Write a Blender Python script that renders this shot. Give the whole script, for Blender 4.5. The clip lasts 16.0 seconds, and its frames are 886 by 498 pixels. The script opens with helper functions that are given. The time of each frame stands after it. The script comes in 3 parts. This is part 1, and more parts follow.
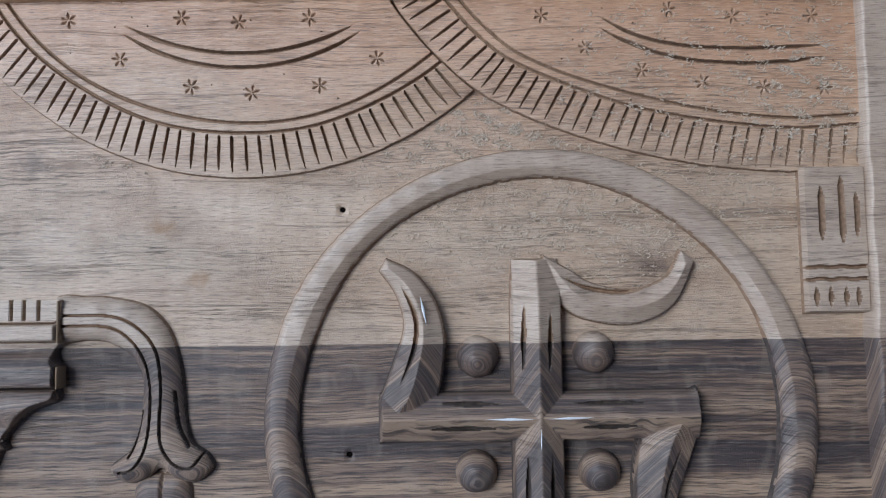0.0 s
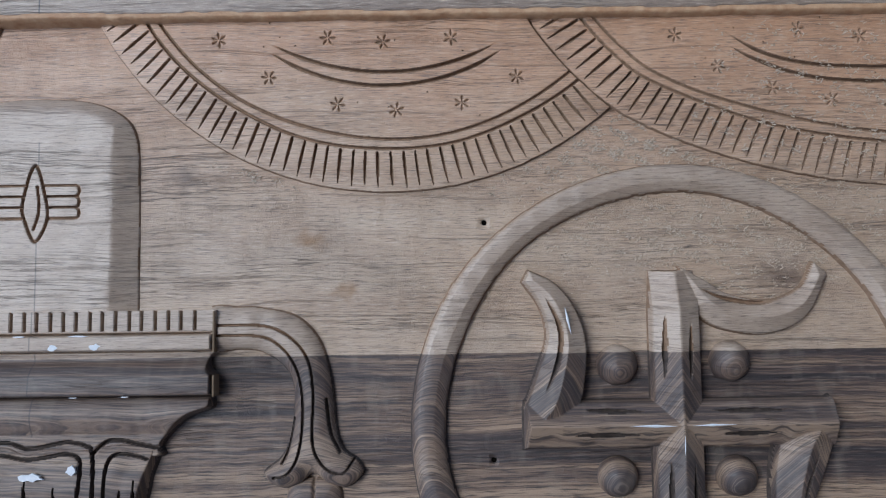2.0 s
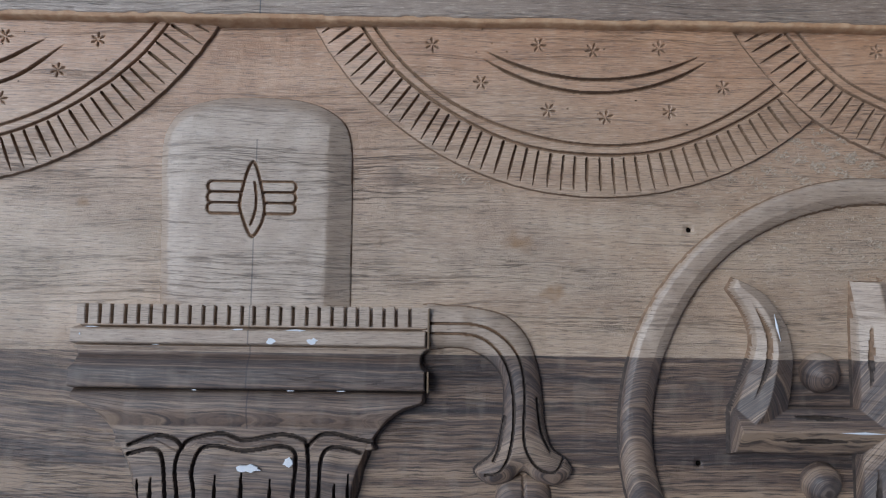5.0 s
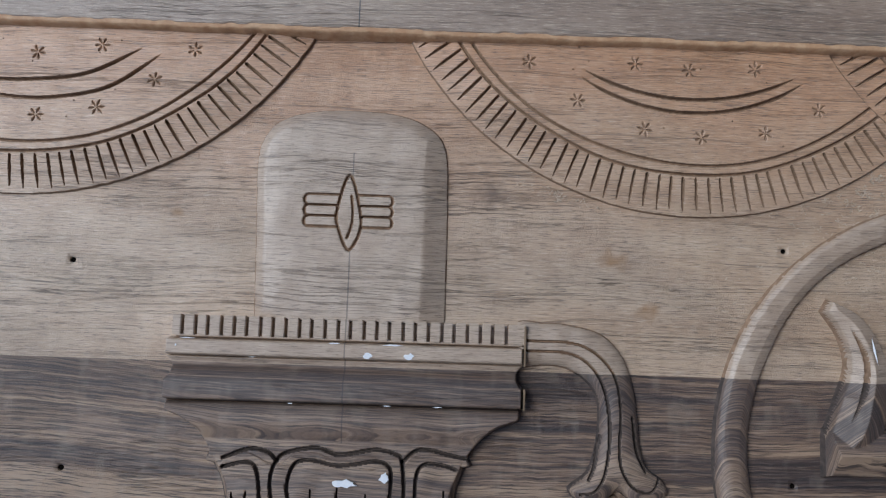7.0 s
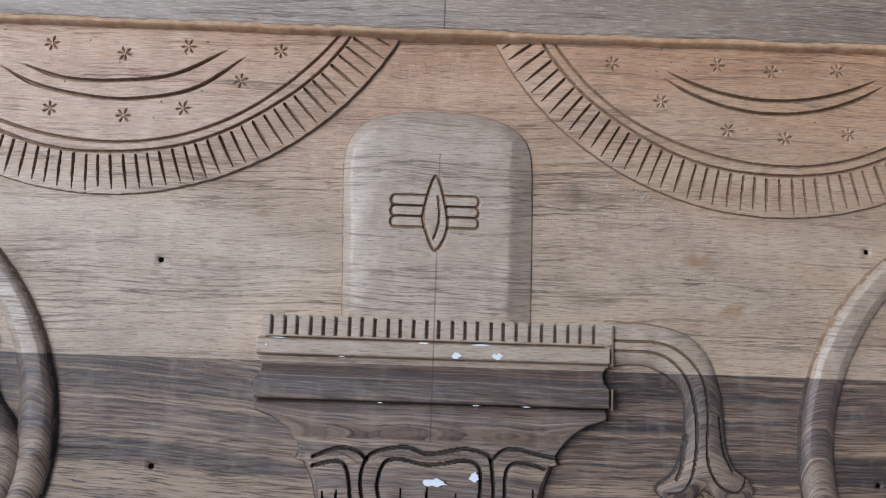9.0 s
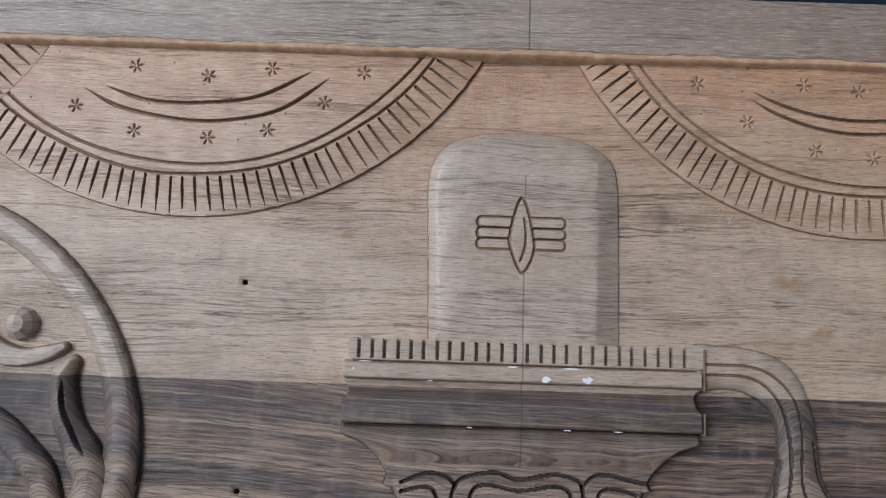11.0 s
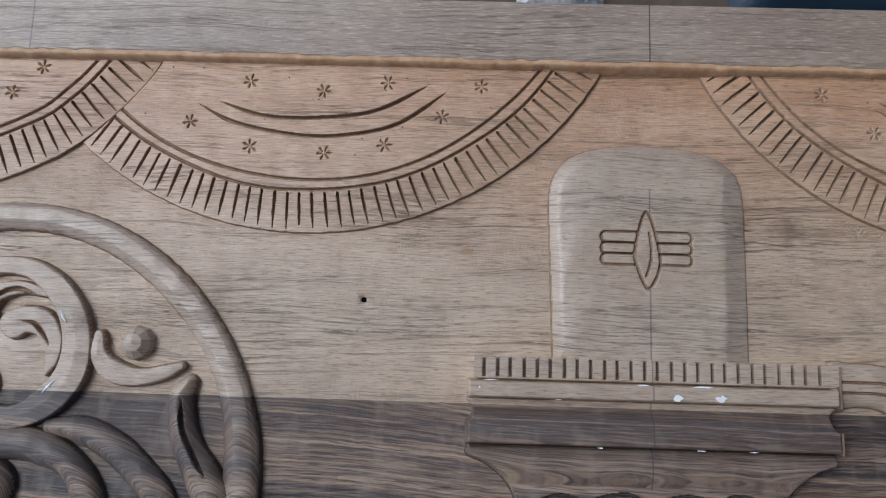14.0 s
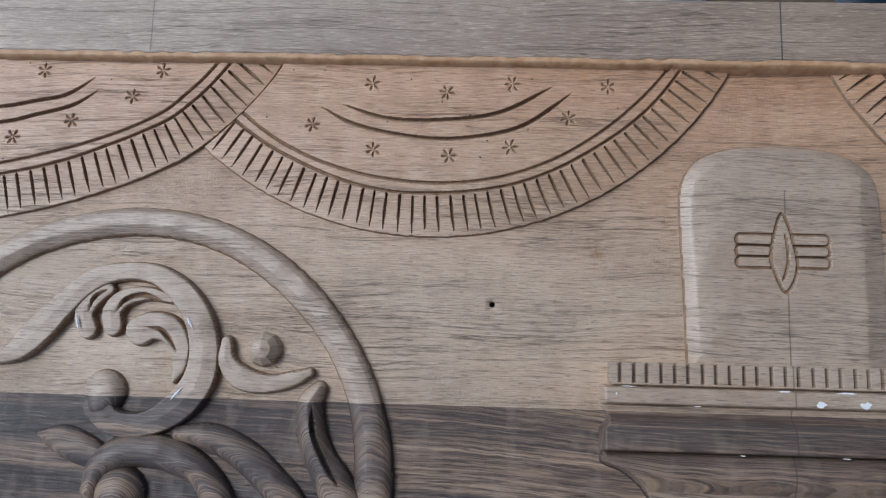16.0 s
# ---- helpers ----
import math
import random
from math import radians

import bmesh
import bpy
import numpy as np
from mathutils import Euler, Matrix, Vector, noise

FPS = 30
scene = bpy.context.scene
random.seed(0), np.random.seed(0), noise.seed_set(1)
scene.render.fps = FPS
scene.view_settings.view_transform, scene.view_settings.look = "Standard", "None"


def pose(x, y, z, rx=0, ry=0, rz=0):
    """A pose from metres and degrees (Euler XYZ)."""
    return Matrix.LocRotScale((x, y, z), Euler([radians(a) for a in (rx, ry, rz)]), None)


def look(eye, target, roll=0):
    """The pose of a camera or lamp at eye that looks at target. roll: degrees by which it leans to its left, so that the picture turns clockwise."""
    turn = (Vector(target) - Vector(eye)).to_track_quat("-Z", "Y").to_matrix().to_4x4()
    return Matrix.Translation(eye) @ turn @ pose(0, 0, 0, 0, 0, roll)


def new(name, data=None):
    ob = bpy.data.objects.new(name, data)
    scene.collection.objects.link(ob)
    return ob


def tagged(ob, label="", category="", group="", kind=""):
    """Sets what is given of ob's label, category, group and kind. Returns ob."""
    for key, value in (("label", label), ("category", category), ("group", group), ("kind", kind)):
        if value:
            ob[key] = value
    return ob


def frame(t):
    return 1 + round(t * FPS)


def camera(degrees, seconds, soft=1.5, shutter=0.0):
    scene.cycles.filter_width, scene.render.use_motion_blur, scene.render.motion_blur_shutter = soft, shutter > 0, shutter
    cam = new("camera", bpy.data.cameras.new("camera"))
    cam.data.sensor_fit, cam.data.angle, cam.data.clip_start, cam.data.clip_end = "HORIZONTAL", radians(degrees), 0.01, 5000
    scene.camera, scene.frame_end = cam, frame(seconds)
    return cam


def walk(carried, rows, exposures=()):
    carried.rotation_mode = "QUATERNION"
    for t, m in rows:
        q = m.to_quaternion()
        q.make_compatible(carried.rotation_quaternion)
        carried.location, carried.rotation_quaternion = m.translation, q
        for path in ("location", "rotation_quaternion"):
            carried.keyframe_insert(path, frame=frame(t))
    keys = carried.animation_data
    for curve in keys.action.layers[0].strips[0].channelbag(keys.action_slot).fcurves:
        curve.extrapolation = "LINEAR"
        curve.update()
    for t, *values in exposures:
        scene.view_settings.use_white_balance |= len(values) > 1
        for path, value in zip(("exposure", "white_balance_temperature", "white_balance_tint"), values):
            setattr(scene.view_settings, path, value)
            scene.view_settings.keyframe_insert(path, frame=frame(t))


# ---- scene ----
cam = camera(60.2, 16.0, 1.2)
PATH = [
    (0, (0.328, -0.174, 0.449), (0.339, -0.03, -1.546), 3.6),
    (0.5, (0.315, -0.167, 0.451), (0.327, -0.028, -1.544), 3.9),
    (1, (0.295, -0.169, 0.454), (0.305, -0.021, -1.54), 2.9),
    (1.5, (0.27, -0.172, 0.459), (0.277, -0.015, -1.535), 1.8),
    (2, (0.245, -0.171, 0.464), (0.25, -0.009, -1.53), 1.0),
    (2.5, (0.222, -0.171, 0.467), (0.227, -0.007, -1.526), 1.1),
    (3, (0.195, -0.172, 0.468), (0.203, -0.003, -1.525), 2.7),
    (3.5, (0.177, -0.173, 0.467), (0.182, 0.002, -1.525), 2.1),
    (4, (0.163, -0.171, 0.47), (0.168, 0.006, -1.522), 2.4),
    (4.5, (0.147, -0.172, 0.471), (0.152, 0.012, -1.52), 2.3),
    (5, (0.115, -0.177, 0.472), (0.129, 0.014, -1.518), 5.0),
    (7.5, (0.047, -0.172, 0.47), (0.067, 0.038, -1.519), 7.6),
    (8, (0.037, -0.176, 0.467), (0.058, 0.031, -1.522), 8.1),
    (8.5, (0.025, -0.175, 0.476), (0.039, 0.027, -1.513), 5.7),
    (9, (0.003, -0.175, 0.473), (0.017, 0.037, -1.515), 5.7),
    (9.5, (-0.022, -0.175, 0.471), (-0.013, 0.044, -1.517), 4.5),
    (10, (-0.037, -0.173, 0.47), (-0.037, 0.049, -1.517), 1.9),
    (12.5, (-0.057, -0.169, 0.466), (-0.067, 0.114, -1.514), -0.1),
    (13, (-0.075, -0.166, 0.463), (-0.085, 0.114, -1.517), -0.6),
    (13.5, (-0.096, -0.168, 0.462), (-0.109, 0.118, -1.517), -1.0),
    (14, (-0.114, -0.174, 0.46), (-0.145, 0.123, -1.518), -4.3),
    (14.5, (-0.124, -0.173, 0.459), (-0.165, 0.125, -1.518), -6.2),
    (15, (-0.139, -0.174, 0.456), (-0.185, 0.121, -1.521), -7.3),
    (15.5, (-0.16, -0.175, 0.453), (-0.215, 0.119, -1.524), -9.0),
    (16, (-0.183, -0.172, 0.454), (-0.249, 0.122, -1.523), -11.2),
]
EXPOSURES = [(0.0, 0.11, 6150, 10), (1.5, 0.0, 6150, 10), (3.5, -0.15, 6200, 10), (5.0, -0.23, 6300, 10), (8.0, 0.01, 6450, 10), (9.0, 0.11, 6450, 10), (12.5, -0.02, 6500, 10), (16.0, -0.01, 6500, 10)]
walk(cam, [(t, look(eye, target, roll)) for t, eye, target, roll in PATH], EXPOSURES)

# ---- light: soft daylight from the open side of an added, unseen shed ----
SUN_DIR = Vector((-0.53, 0.17, 0.80)).normalized()
world = bpy.data.worlds.new("daylight")
scene.world = world
world.use_nodes = True
wn = world.node_tree
sky = wn.nodes.new("ShaderNodeTexSky")
sky.sky_type, sky.sun_disc = "NISHITA", False
sky.sun_elevation = math.asin(SUN_DIR.z)
sky.sun_rotation = math.atan2(SUN_DIR.x, SUN_DIR.y)
wn.links.new(sky.outputs["Color"], wn.nodes["Background"].inputs["Color"])
wn.nodes["Background"].inputs["Strength"].default_value = 0.15
sun_data = bpy.data.lights.new("sun", "SUN")
sun_data.energy, sun_data.angle, sun_data.color = 2.0, radians(26), (0.85, 0.935, 1.0)
sun = new("sun", sun_data)
sun.rotation_mode = "QUATERNION"
sun.rotation_quaternion = SUN_DIR.to_track_quat("Z", "Y")


# ---- materials ----
class Nodes:
    """Short hand for a node material."""

    def __init__(self, name):
        self.mat = bpy.data.materials.new(name)
        self.mat.use_nodes = True
        self.tree = self.mat.node_tree
        self.bsdf = self.tree.nodes["Principled BSDF"]

    def put(self, socket, value):
        if isinstance(value, bpy.types.NodeSocket):
            self.tree.links.new(value, socket)
        else:
            socket.default_value = value

    def math(self, op, a, b=0.0, c=0.0, clamp=False):
        n = self.tree.nodes.new("ShaderNodeMath")
        n.operation, n.use_clamp = op, clamp
        for s, v in zip(n.inputs, (a, b, c)):
            self.put(s, v)
        return n.outputs[0]

    def vec(self, x, y, z):
        n = self.tree.nodes.new("ShaderNodeCombineXYZ")
        for s, v in zip(n.inputs, (x, y, z)):
            self.put(s, v)
        return n.outputs[0]

    def noise(self, vector, scale=1.0, detail=3.0, rough=0.55, distort=0.0):
        n = self.tree.nodes.new("ShaderNodeTexNoise")
        self.put(n.inputs["Vector"], vector)
        for key, v in (("Scale", scale), ("Detail", detail), ("Roughness", rough), ("Distortion", distort)):
            n.inputs[key].default_value = v
        return n.outputs[0]

    def ramp(self, fac, *stops):
        n = self.tree.nodes.new("ShaderNodeValToRGB")
        self.put(n.inputs[0], fac)
        e = n.color_ramp.elements
        while len(e) < len(stops):
            e.new(0.5)
        for el, (at, col) in zip(e, stops):
            el.position = at
            el.color = (*col, 1) if isinstance(col, tuple) else (col, col, col, 1)
        return n.outputs[0]

    def mix(self, fac, a, b, blend="MIX"):
        n = self.tree.nodes.new("ShaderNodeMix")
        n.data_type, n.blend_type = "RGBA", blend
        self.put(n.inputs[0], fac)
        for s, v in ((n.inputs[6], a), (n.inputs[7], b)):
            self.put(s, (*v, 1) if isinstance(v, tuple) else v)
        return n.outputs[2]

    def bump(self, height, distance, strength=1.0, normal=None):
        n = self.tree.nodes.new("ShaderNodeBump")
        n.inputs["Strength"].default_value, n.inputs["Distance"].default_value = strength, distance
        self.put(n.inputs["Height"], height)
        if normal is not None:
            self.put(n.inputs["Normal"], normal)
        return n.outputs[0]

    def place(self):
        n = self.tree.nodes.new("ShaderNodeTexCoord")
        s = self.tree.nodes.new("ShaderNodeSeparateXYZ")
        self.tree.links.new(n.outputs["Object"], s.inputs[0])
        return n.outputs["Object"], *s.outputs


JOINT_Y = -0.1962


def timber(name, fuzz=0.5, tool=0.5, rail=False, rough=0.5, spots=(), planed=False):
    """Teak: a pale board above a straight glue joint, a dark streaked heartwood board below it."""
    n = Nodes(name)
    pos, x, y, z = n.place()
    m = n.math
    # pale board
    wob = m("MULTIPLY", n.noise(n.vec(m("MULTIPLY", x, 5.0), m("MULTIPLY", y, 9.0), 0.0), detail=2.0), 0.022)
    yy = m("ADD", m("ADD", y, wob), m("MULTIPLY", z, 0.2))
    broad = n.noise(n.vec(m("MULTIPLY", x, 4.0), m("MULTIPLY", yy, 42.0), m("MULTIPLY", z, 6.0)), detail=5.0, rough=0.65)
    grain = n.noise(n.vec(m("MULTIPLY", x, 26.0), m("MULTIPLY", yy, 900.0), 3.0), detail=5.0, rough=0.75)
    torn = n.noise(n.vec(m("MULTIPLY", x, 95.0), m("MULTIPLY", y, 1500.0), 9.0), detail=3.0, rough=0.7)
    patch = n.noise(n.vec(m("MULTIPLY", x, 7.0), m("MULTIPLY", y, 11.0), 7.0), detail=4.0)
    vein = n.noise(n.vec(m("MULTIPLY", x, 5.0), m("MULTIPLY", yy, 210.0), 11.0), detail=2.0, rough=0.5)
    if rail:
        pale = n.ramp(broad, (0.3, (0.225, 0.155, 0.112)), (0.5, (0.31, 0.22, 0.162)), (0.72, (0.385, 0.285, 0.212)))
    else:
        pale = n.ramp(broad, (0.30, (0.43, 0.277, 0.172)), (0.5, (0.51, 0.35, 0.23)), (0.70, (0.59, 0.43, 0.30)))
    pale = n.mix(n.ramp(patch, (0.44, 0.0), (0.62, 0.35)), pale, (0.47, 0.37, 0.28))
    if planed:
        pale = n.mix(0.6, pale, n.ramp(patch, (0.35, (0.345, 0.262, 0.205)), (0.65, (0.46, 0.365, 0.29))))
    elif not rail:
        # warm bounced light near the rail, put into the wood colour as orange
        warm_glow = m("ADD", m("MULTIPLY", n.math("ADD", y, 0.115), 10.0), m("MULTIPLY", m("SUBTRACT", patch, 0.5), 1.6), clamp=True)
        pale = n.mix(m("MULTIPLY", warm_glow, 0.6), pale, n.ramp(broad, (0.3, (0.43, 0.225, 0.115)), (0.7, (0.58, 0.335, 0.19))))
    # short pale and dull bands left by the plane's chatter
    chatter = n.noise(n.vec(m("MULTIPLY", x, 80.0), m("MULTIPLY", y, 34.0), 17.0), detail=2.0, rough=0.5)
    worn = 0.0 if rail else 0.16
    pale = n.mix(n.ramp(chatter, (0.36, worn), (0.50, 0.0)), pale, (0.33, 0.215, 0.14))
    pale = n.mix(n.ramp(chatter, (0.52, 0.0), (0.66, worn)), pale, (0.62, 0.49, 0.37))
    pale = n.mix(n.ramp(grain, (0.36, 0.75 if rail else 0.55), (0.49, 0.0)), pale, (0.16, 0.105, 0.07))
    pale = n.mix(n.ramp(torn, (0.35, 0.9), (0.43, 0.0)), pale, (0.13, 0.09, 0.065))
    pale = n.mix(n.ramp(torn, (0.55, 0.0), (0.66, 0.4 if planed else 0.65)), pale, (0.68, 0.55, 0.425))
    pale = n.mix(n.ramp(vein, (0.635, 0.0), (0.65, 0.6), (0.665, 0.0)), pale, (0.13, 0.095, 0.075))
    crack = n.noise(n.vec(m("MULTIPLY", x, 9.0), m("MULTIPLY", m("ADD", yy, m("MULTIPLY", patch, 0.004)), 260.0), 21.0), detail=4.0, rough=0.6)
    slot = n.ramp(crack, (0.485, 0.0), (0.5, 1.0), (0.515, 0.0))
    often = n.ramp(n.noise(n.vec(m("MULTIPLY", x, 6.0), m("MULTIPLY", y, 30.0), 31.0), detail=3.0), (0.48, 0.0), (0.62, 1.0))
    slot = m("MULTIPLY", slot, often)
    pale = n.mix(m("MULTIPLY", slot, 0.35 if rail else (0.8 if spots else 0.5)), pale, (0.11, 0.08, 0.06))
    # second, multiplied pass of the painted glow
    if not (planed or rail):
        pale = n.mix(m("MULTIPLY", warm_glow, 0.45), pale, (1.10, 0.84, 0.66), "MULTIPLY")
    for sx, sy, sr, tone in spots:
        away = m("SQRT", m("ADD", m("POWER", m("SUBTRACT", x, sx), 2.0), m("POWER", m("MULTIPLY", m("SUBTRACT", y, sy), 1.5), 2.0)))
        blot = m("SUBTRACT", m("ADD", 1.0, m("MULTIPLY", m("SUBTRACT", n.noise(pos, 140.0, 4.0), 0.5), 2.2)), m("DIVIDE", away, sr), clamp=True)
        pale = n.mix(m("MULTIPLY", blot, 0.95), pale, tone)
    # dark board: layers lean, so that they show as rings on rounded carving
    slant = m("ADD", y, m("MULTIPLY", m("MINIMUM", x, 0.08), 0.055))
    lay = m("SUBTRACT", z, m("MULTIPLY", slant, 0.45))
    lay = m("ADD", lay, m("MULTIPLY", n.noise(n.vec(m("MULTIPLY", x, 3.5), m("MULTIPLY", y, 5.0), 0.0), detail=3.0), 0.007))
    lay = m("ADD", lay, m("MULTIPLY", n.noise(pos, 70.0, 4.0, 0.6), 0.0007))
    band = n.noise(n.vec(m("MULTIPLY", x, 1.5), m("MULTIPLY", lay, 130.0), 1.0), detail=3.0, rough=0.55)
    streak = n.noise(n.vec(m("MULTIPLY", x, 3.5), m("MULTIPLY", lay, 820.0), 5.0), detail=6.0, rough=0.72)
    fibre = n.noise(n.vec(m("MULTIPLY", x, 45.0), m("MULTIPLY", lay, 2300.0), 2.0), detail=3.0)
    tone = m("ADD", m("MULTIPLY", band, 0.5), m("MULTIPLY", streak, 0.5))
    # sapwood towards the far end, dark heart next to the joint
    tone = m("ADD", tone, m("MULTIPLY", m("MULTIPLY", m("SUBTRACT", 0.12, x), 3.0, clamp=True), 0.010))
    tone = m("SUBTRACT", tone, m("MULTIPLY", m("MULTIPLY", m("ADD", slant, 0.222), 45.0, clamp=True), 0.024))
    tone = m("ADD", tone, m("MULTIPLY", m("SUBTRACT", 1.0, m("MULTIPLY", m("ABSOLUTE", m("ADD", slant, 0.236)), 55.0), clamp=True), 0.016))
    tone = m("SUBTRACT", tone, m("MULTIPLY", m("MULTIPLY", m("SUBTRACT", -0.235, x), 15.0, clamp=True), 0.020))
    sap = m("MULTIPLY", m("MULTIPLY", m("SUBTRACT", -0.226, slant), 50.0, clamp=True), m("MULTIPLY", m("MULTIPLY", m("SUBTRACT", 0.12, x), 4.0, clamp=True), m("MULTIPLY", m("ADD", x, 0.27), 15.0, clamp=True)))
    tone = m("ADD", tone, m("MULTIPLY", sap, 0.040))
    dark = n.ramp(tone, (0.415, (0.030, 0.021, 0.021)), (0.465, (0.078, 0.050, 0.042)), (0.52, (0.195, 0.122, 0.083)), (0.58, (0.40, 0.272, 0.178)))
    dark = n.mix(n.ramp(fibre, (0.38, 0.85), (0.50, 0.0)), dark, (0.035, 0.026, 0.024))
    dark = n.mix(n.ramp(fibre, (0.56, 0.0), (0.70, 0.5)), dark, (0.32, 0.25, 0.20))
    dark = n.mix(n.ramp(chatter, (0.54, 0.0), (0.66, 0.16)), dark, (0.40, 0.33, 0.26))
    if planed:
        dark = n.mix(0.28, dark, n.ramp(fibre, (0.35, (0.085, 0.062, 0.056)), (0.65, (0.215, 0.160, 0.130))))
    below = m("LESS_THAN", m("ADD", y, m("MULTIPLY", n.noise(n.vec(m("MULTIPLY", x, 60.0), 0.0, 0.0)), 0.0008)), JOINT_Y)
    col = n.mix(below, pale, dark)
    # pencilled centre line
    off = m("ABSOLUTE", m("SUBTRACT", x, 0.0025))
    line = m("LESS_THAN", off, 0.00045)
    if rail:
        line = m("MAXIMUM", line, m("MULTIPLY", m("LESS_THAN", m("ABSOLUTE", m("ADD", x, 0.3815)), 0.0004), 0.8))
    where = m("GREATER_THAN", y, 0.0125) if rail else m("ADD", m("MULTIPLY", m("LESS_THAN", y, -0.126), m("GREATER_THAN", y, -0.242)), m("MULTIPLY", m("LESS_THAN", y, -0.066), m("GREATER_THAN", y, -0.080)))
    col = n.mix(m("MULTIPLY", m("MULTIPLY", line, where), 0.85 if rail else 0.55), col, (0.035, 0.03, 0.035))
    n.put(n.bsdf.inputs["Base Color"], col)
    gl = n.noise(n.vec(m("MULTIPLY", x, 40.0), m("MULTIPLY", y, 120.0), z), detail=3.0)
    n.put(n.bsdf.inputs["Roughness"], m("ADD", m("ADD", m("MULTIPLY", gl, 0.28), rough - 0.14), m("MULTIPLY", below, 0.06)))
    n.put(n.bsdf.inputs["Specular IOR Level"], m("SUBTRACT", 1.0, m("MULTIPLY", below, 0.35)))
    n.bsdf.inputs["Coat Weight"].default_value, n.bsdf.inputs["Coat Roughness"].default_value = 0.18, 0.38
    # relief: pores, saw and chisel marks, raised fibres in patches
    fine = m("ADD", m("SUBTRACT", m("ADD", m("MULTIPLY", grain, 0.9), m("MULTIPLY", torn, 0.6)), slot), m("MULTIPLY", n.math("SUBTRACT", 1.0, n.ramp(vein, (0.63, 0.0), (0.65, 1.0), (0.67, 0.0))), 0.8))
    nb = n.bump(m("ADD", fine, m("MULTIPLY", m("ADD", streak, fibre), 0.8)), 0.00026 if planed else 0.00036, 0.9)
    chis = n.noise(n.vec(m("MULTIPLY", x, 110.0), m("MULTIPLY", y, 45.0), m("MULTIPLY", z, 60.0)), detail=3.0)
    nb = n.bump(chis, 0.0007 * tool, 0.7, nb)
    rag = n.noise(n.vec(m("MULTIPLY", x, 500.0), m("MULTIPLY", y, 760.0), 0.0), detail=4.0, rough=0.75, distort=1.6)
    mask = n.ramp(n.noise(n.vec(m("MULTIPLY", x, 14.0), m("MULTIPLY", y, 22.0), 4.0), detail=3.0), (0.40, 0.25), (0.64, 0.9))
    nb = n.bump(m("MULTIPLY", rag, mask), 0.0008 * fuzz, 0.9, nb)
    n.put(n.bsdf.inputs["Normal"], nb)
    return n.mat


def plain(name, a, b, scale=20.0, rough=0.7, bump=0.001, metal=0.0):
    n = Nodes(name)
    pos, x, y, z = n.place()
    f = n.noise(pos, scale, 5.0, 0.6)
    n.put(n.bsdf.inputs["Base Color"], n.mix(n.ramp(f, (0.35, 0.0), (0.65, 1.0)), a, b))
    n.put(n.bsdf.inputs["Roughness"], n.math("ADD", n.math("MULTIPLY", n.noise(pos, scale * 6), 0.2), rough - 0.1))
    n.bsdf.inputs["Metallic"].default_value = metal
    n.put(n.bsdf.inputs["Normal"], n.bump(n.noise(pos, scale * 4, 5.0), bump))
    return n.mat


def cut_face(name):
    """Walls and slots left by the chisel: browner than the planed face, darker in the heartwood board, with the shade
    of the recesses put into the colour.
    """
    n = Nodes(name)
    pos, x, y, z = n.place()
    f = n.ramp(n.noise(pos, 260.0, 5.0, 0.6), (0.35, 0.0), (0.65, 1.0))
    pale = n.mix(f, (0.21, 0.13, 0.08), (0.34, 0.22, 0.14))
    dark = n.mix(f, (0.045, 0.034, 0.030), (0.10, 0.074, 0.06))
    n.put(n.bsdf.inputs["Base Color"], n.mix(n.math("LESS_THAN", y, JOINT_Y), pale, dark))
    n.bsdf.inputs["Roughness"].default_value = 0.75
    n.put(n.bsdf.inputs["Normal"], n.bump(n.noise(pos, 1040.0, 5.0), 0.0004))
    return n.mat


BROWN, RUST = (0.20, 0.125, 0.08), (0.36, 0.20, 0.09)
SPOTS = [(0.188, -0.158, 0.010, RUST), (0.087, -0.088, 0.014, BROWN), (-0.106, -0.106, 0.006, RUST), (0.455, -0.152, 0.022, BROWN), (0.165, -0.128, 0.012, RUST)]
M_GROUND = timber("teak_ground", fuzz=1.0, tool=1.0, rough=0.42, spots=SPOTS)
M_CARVED = timber("teak_carved", fuzz=0.3, tool=0.5, rough=0.45)
M_SMOOTH = timber("teak_planed", fuzz=0.04, tool=0.8, rough=0.45, planed=True)
M_WORKED = timber("teak_worked", fuzz=0.1, tool=0.8, rough=0.52, planed=True)
M_RAIL = timber("teak_rail", fuzz=0.08, tool=0.1, rail=True, rough=0.42)
# white of the chalk flecks, also of the glints built on ridges
M_CHALK_GLINT = plain("chalk_and_glint_white", (0.75, 0.78, 0.82), (0.85, 0.86, 0.88), 300.0, 0.8, 0.0003)
M_FIBRE = plain("torn_fibre", (0.50, 0.39, 0.29), (0.64, 0.52, 0.40), 300.0, 0.7)
M_SHADED_CUT = cut_face("shaded_chisel_cut")
M_HOLE_SHADE = plain("hole_shade", (0.003, 0.002, 0.002), (0.005, 0.004, 0.003), rough=0.95)
M_HOLE_SHADE.node_tree.nodes["Principled BSDF"].inputs["Specular IOR Level"].default_value = 0.05
# lip: lighter and more orange than the rail
M_LIP = plain("orange_lip_edge", (0.46, 0.25, 0.13), (0.60, 0.38, 0.225), 150.0, 0.6, 0.0004)
M_CORE = plain("sawn_edge", (0.28, 0.19, 0.12), (0.36, 0.26, 0.17), 40.0, 0.8)
M_FLOOR = plain("dusty_floor", (0.075, 0.055, 0.04), (0.12, 0.09, 0.065), 12.0, 0.9, 0.004)
M_WALL = plain("mud_plaster", (0.30, 0.22, 0.16), (0.38, 0.29, 0.21), 3.0, 0.9, 0.004)
M_ROOF = plain("roof_boards", (0.16, 0.11, 0.075), (0.22, 0.16, 0.11), 5.0, 0.85)
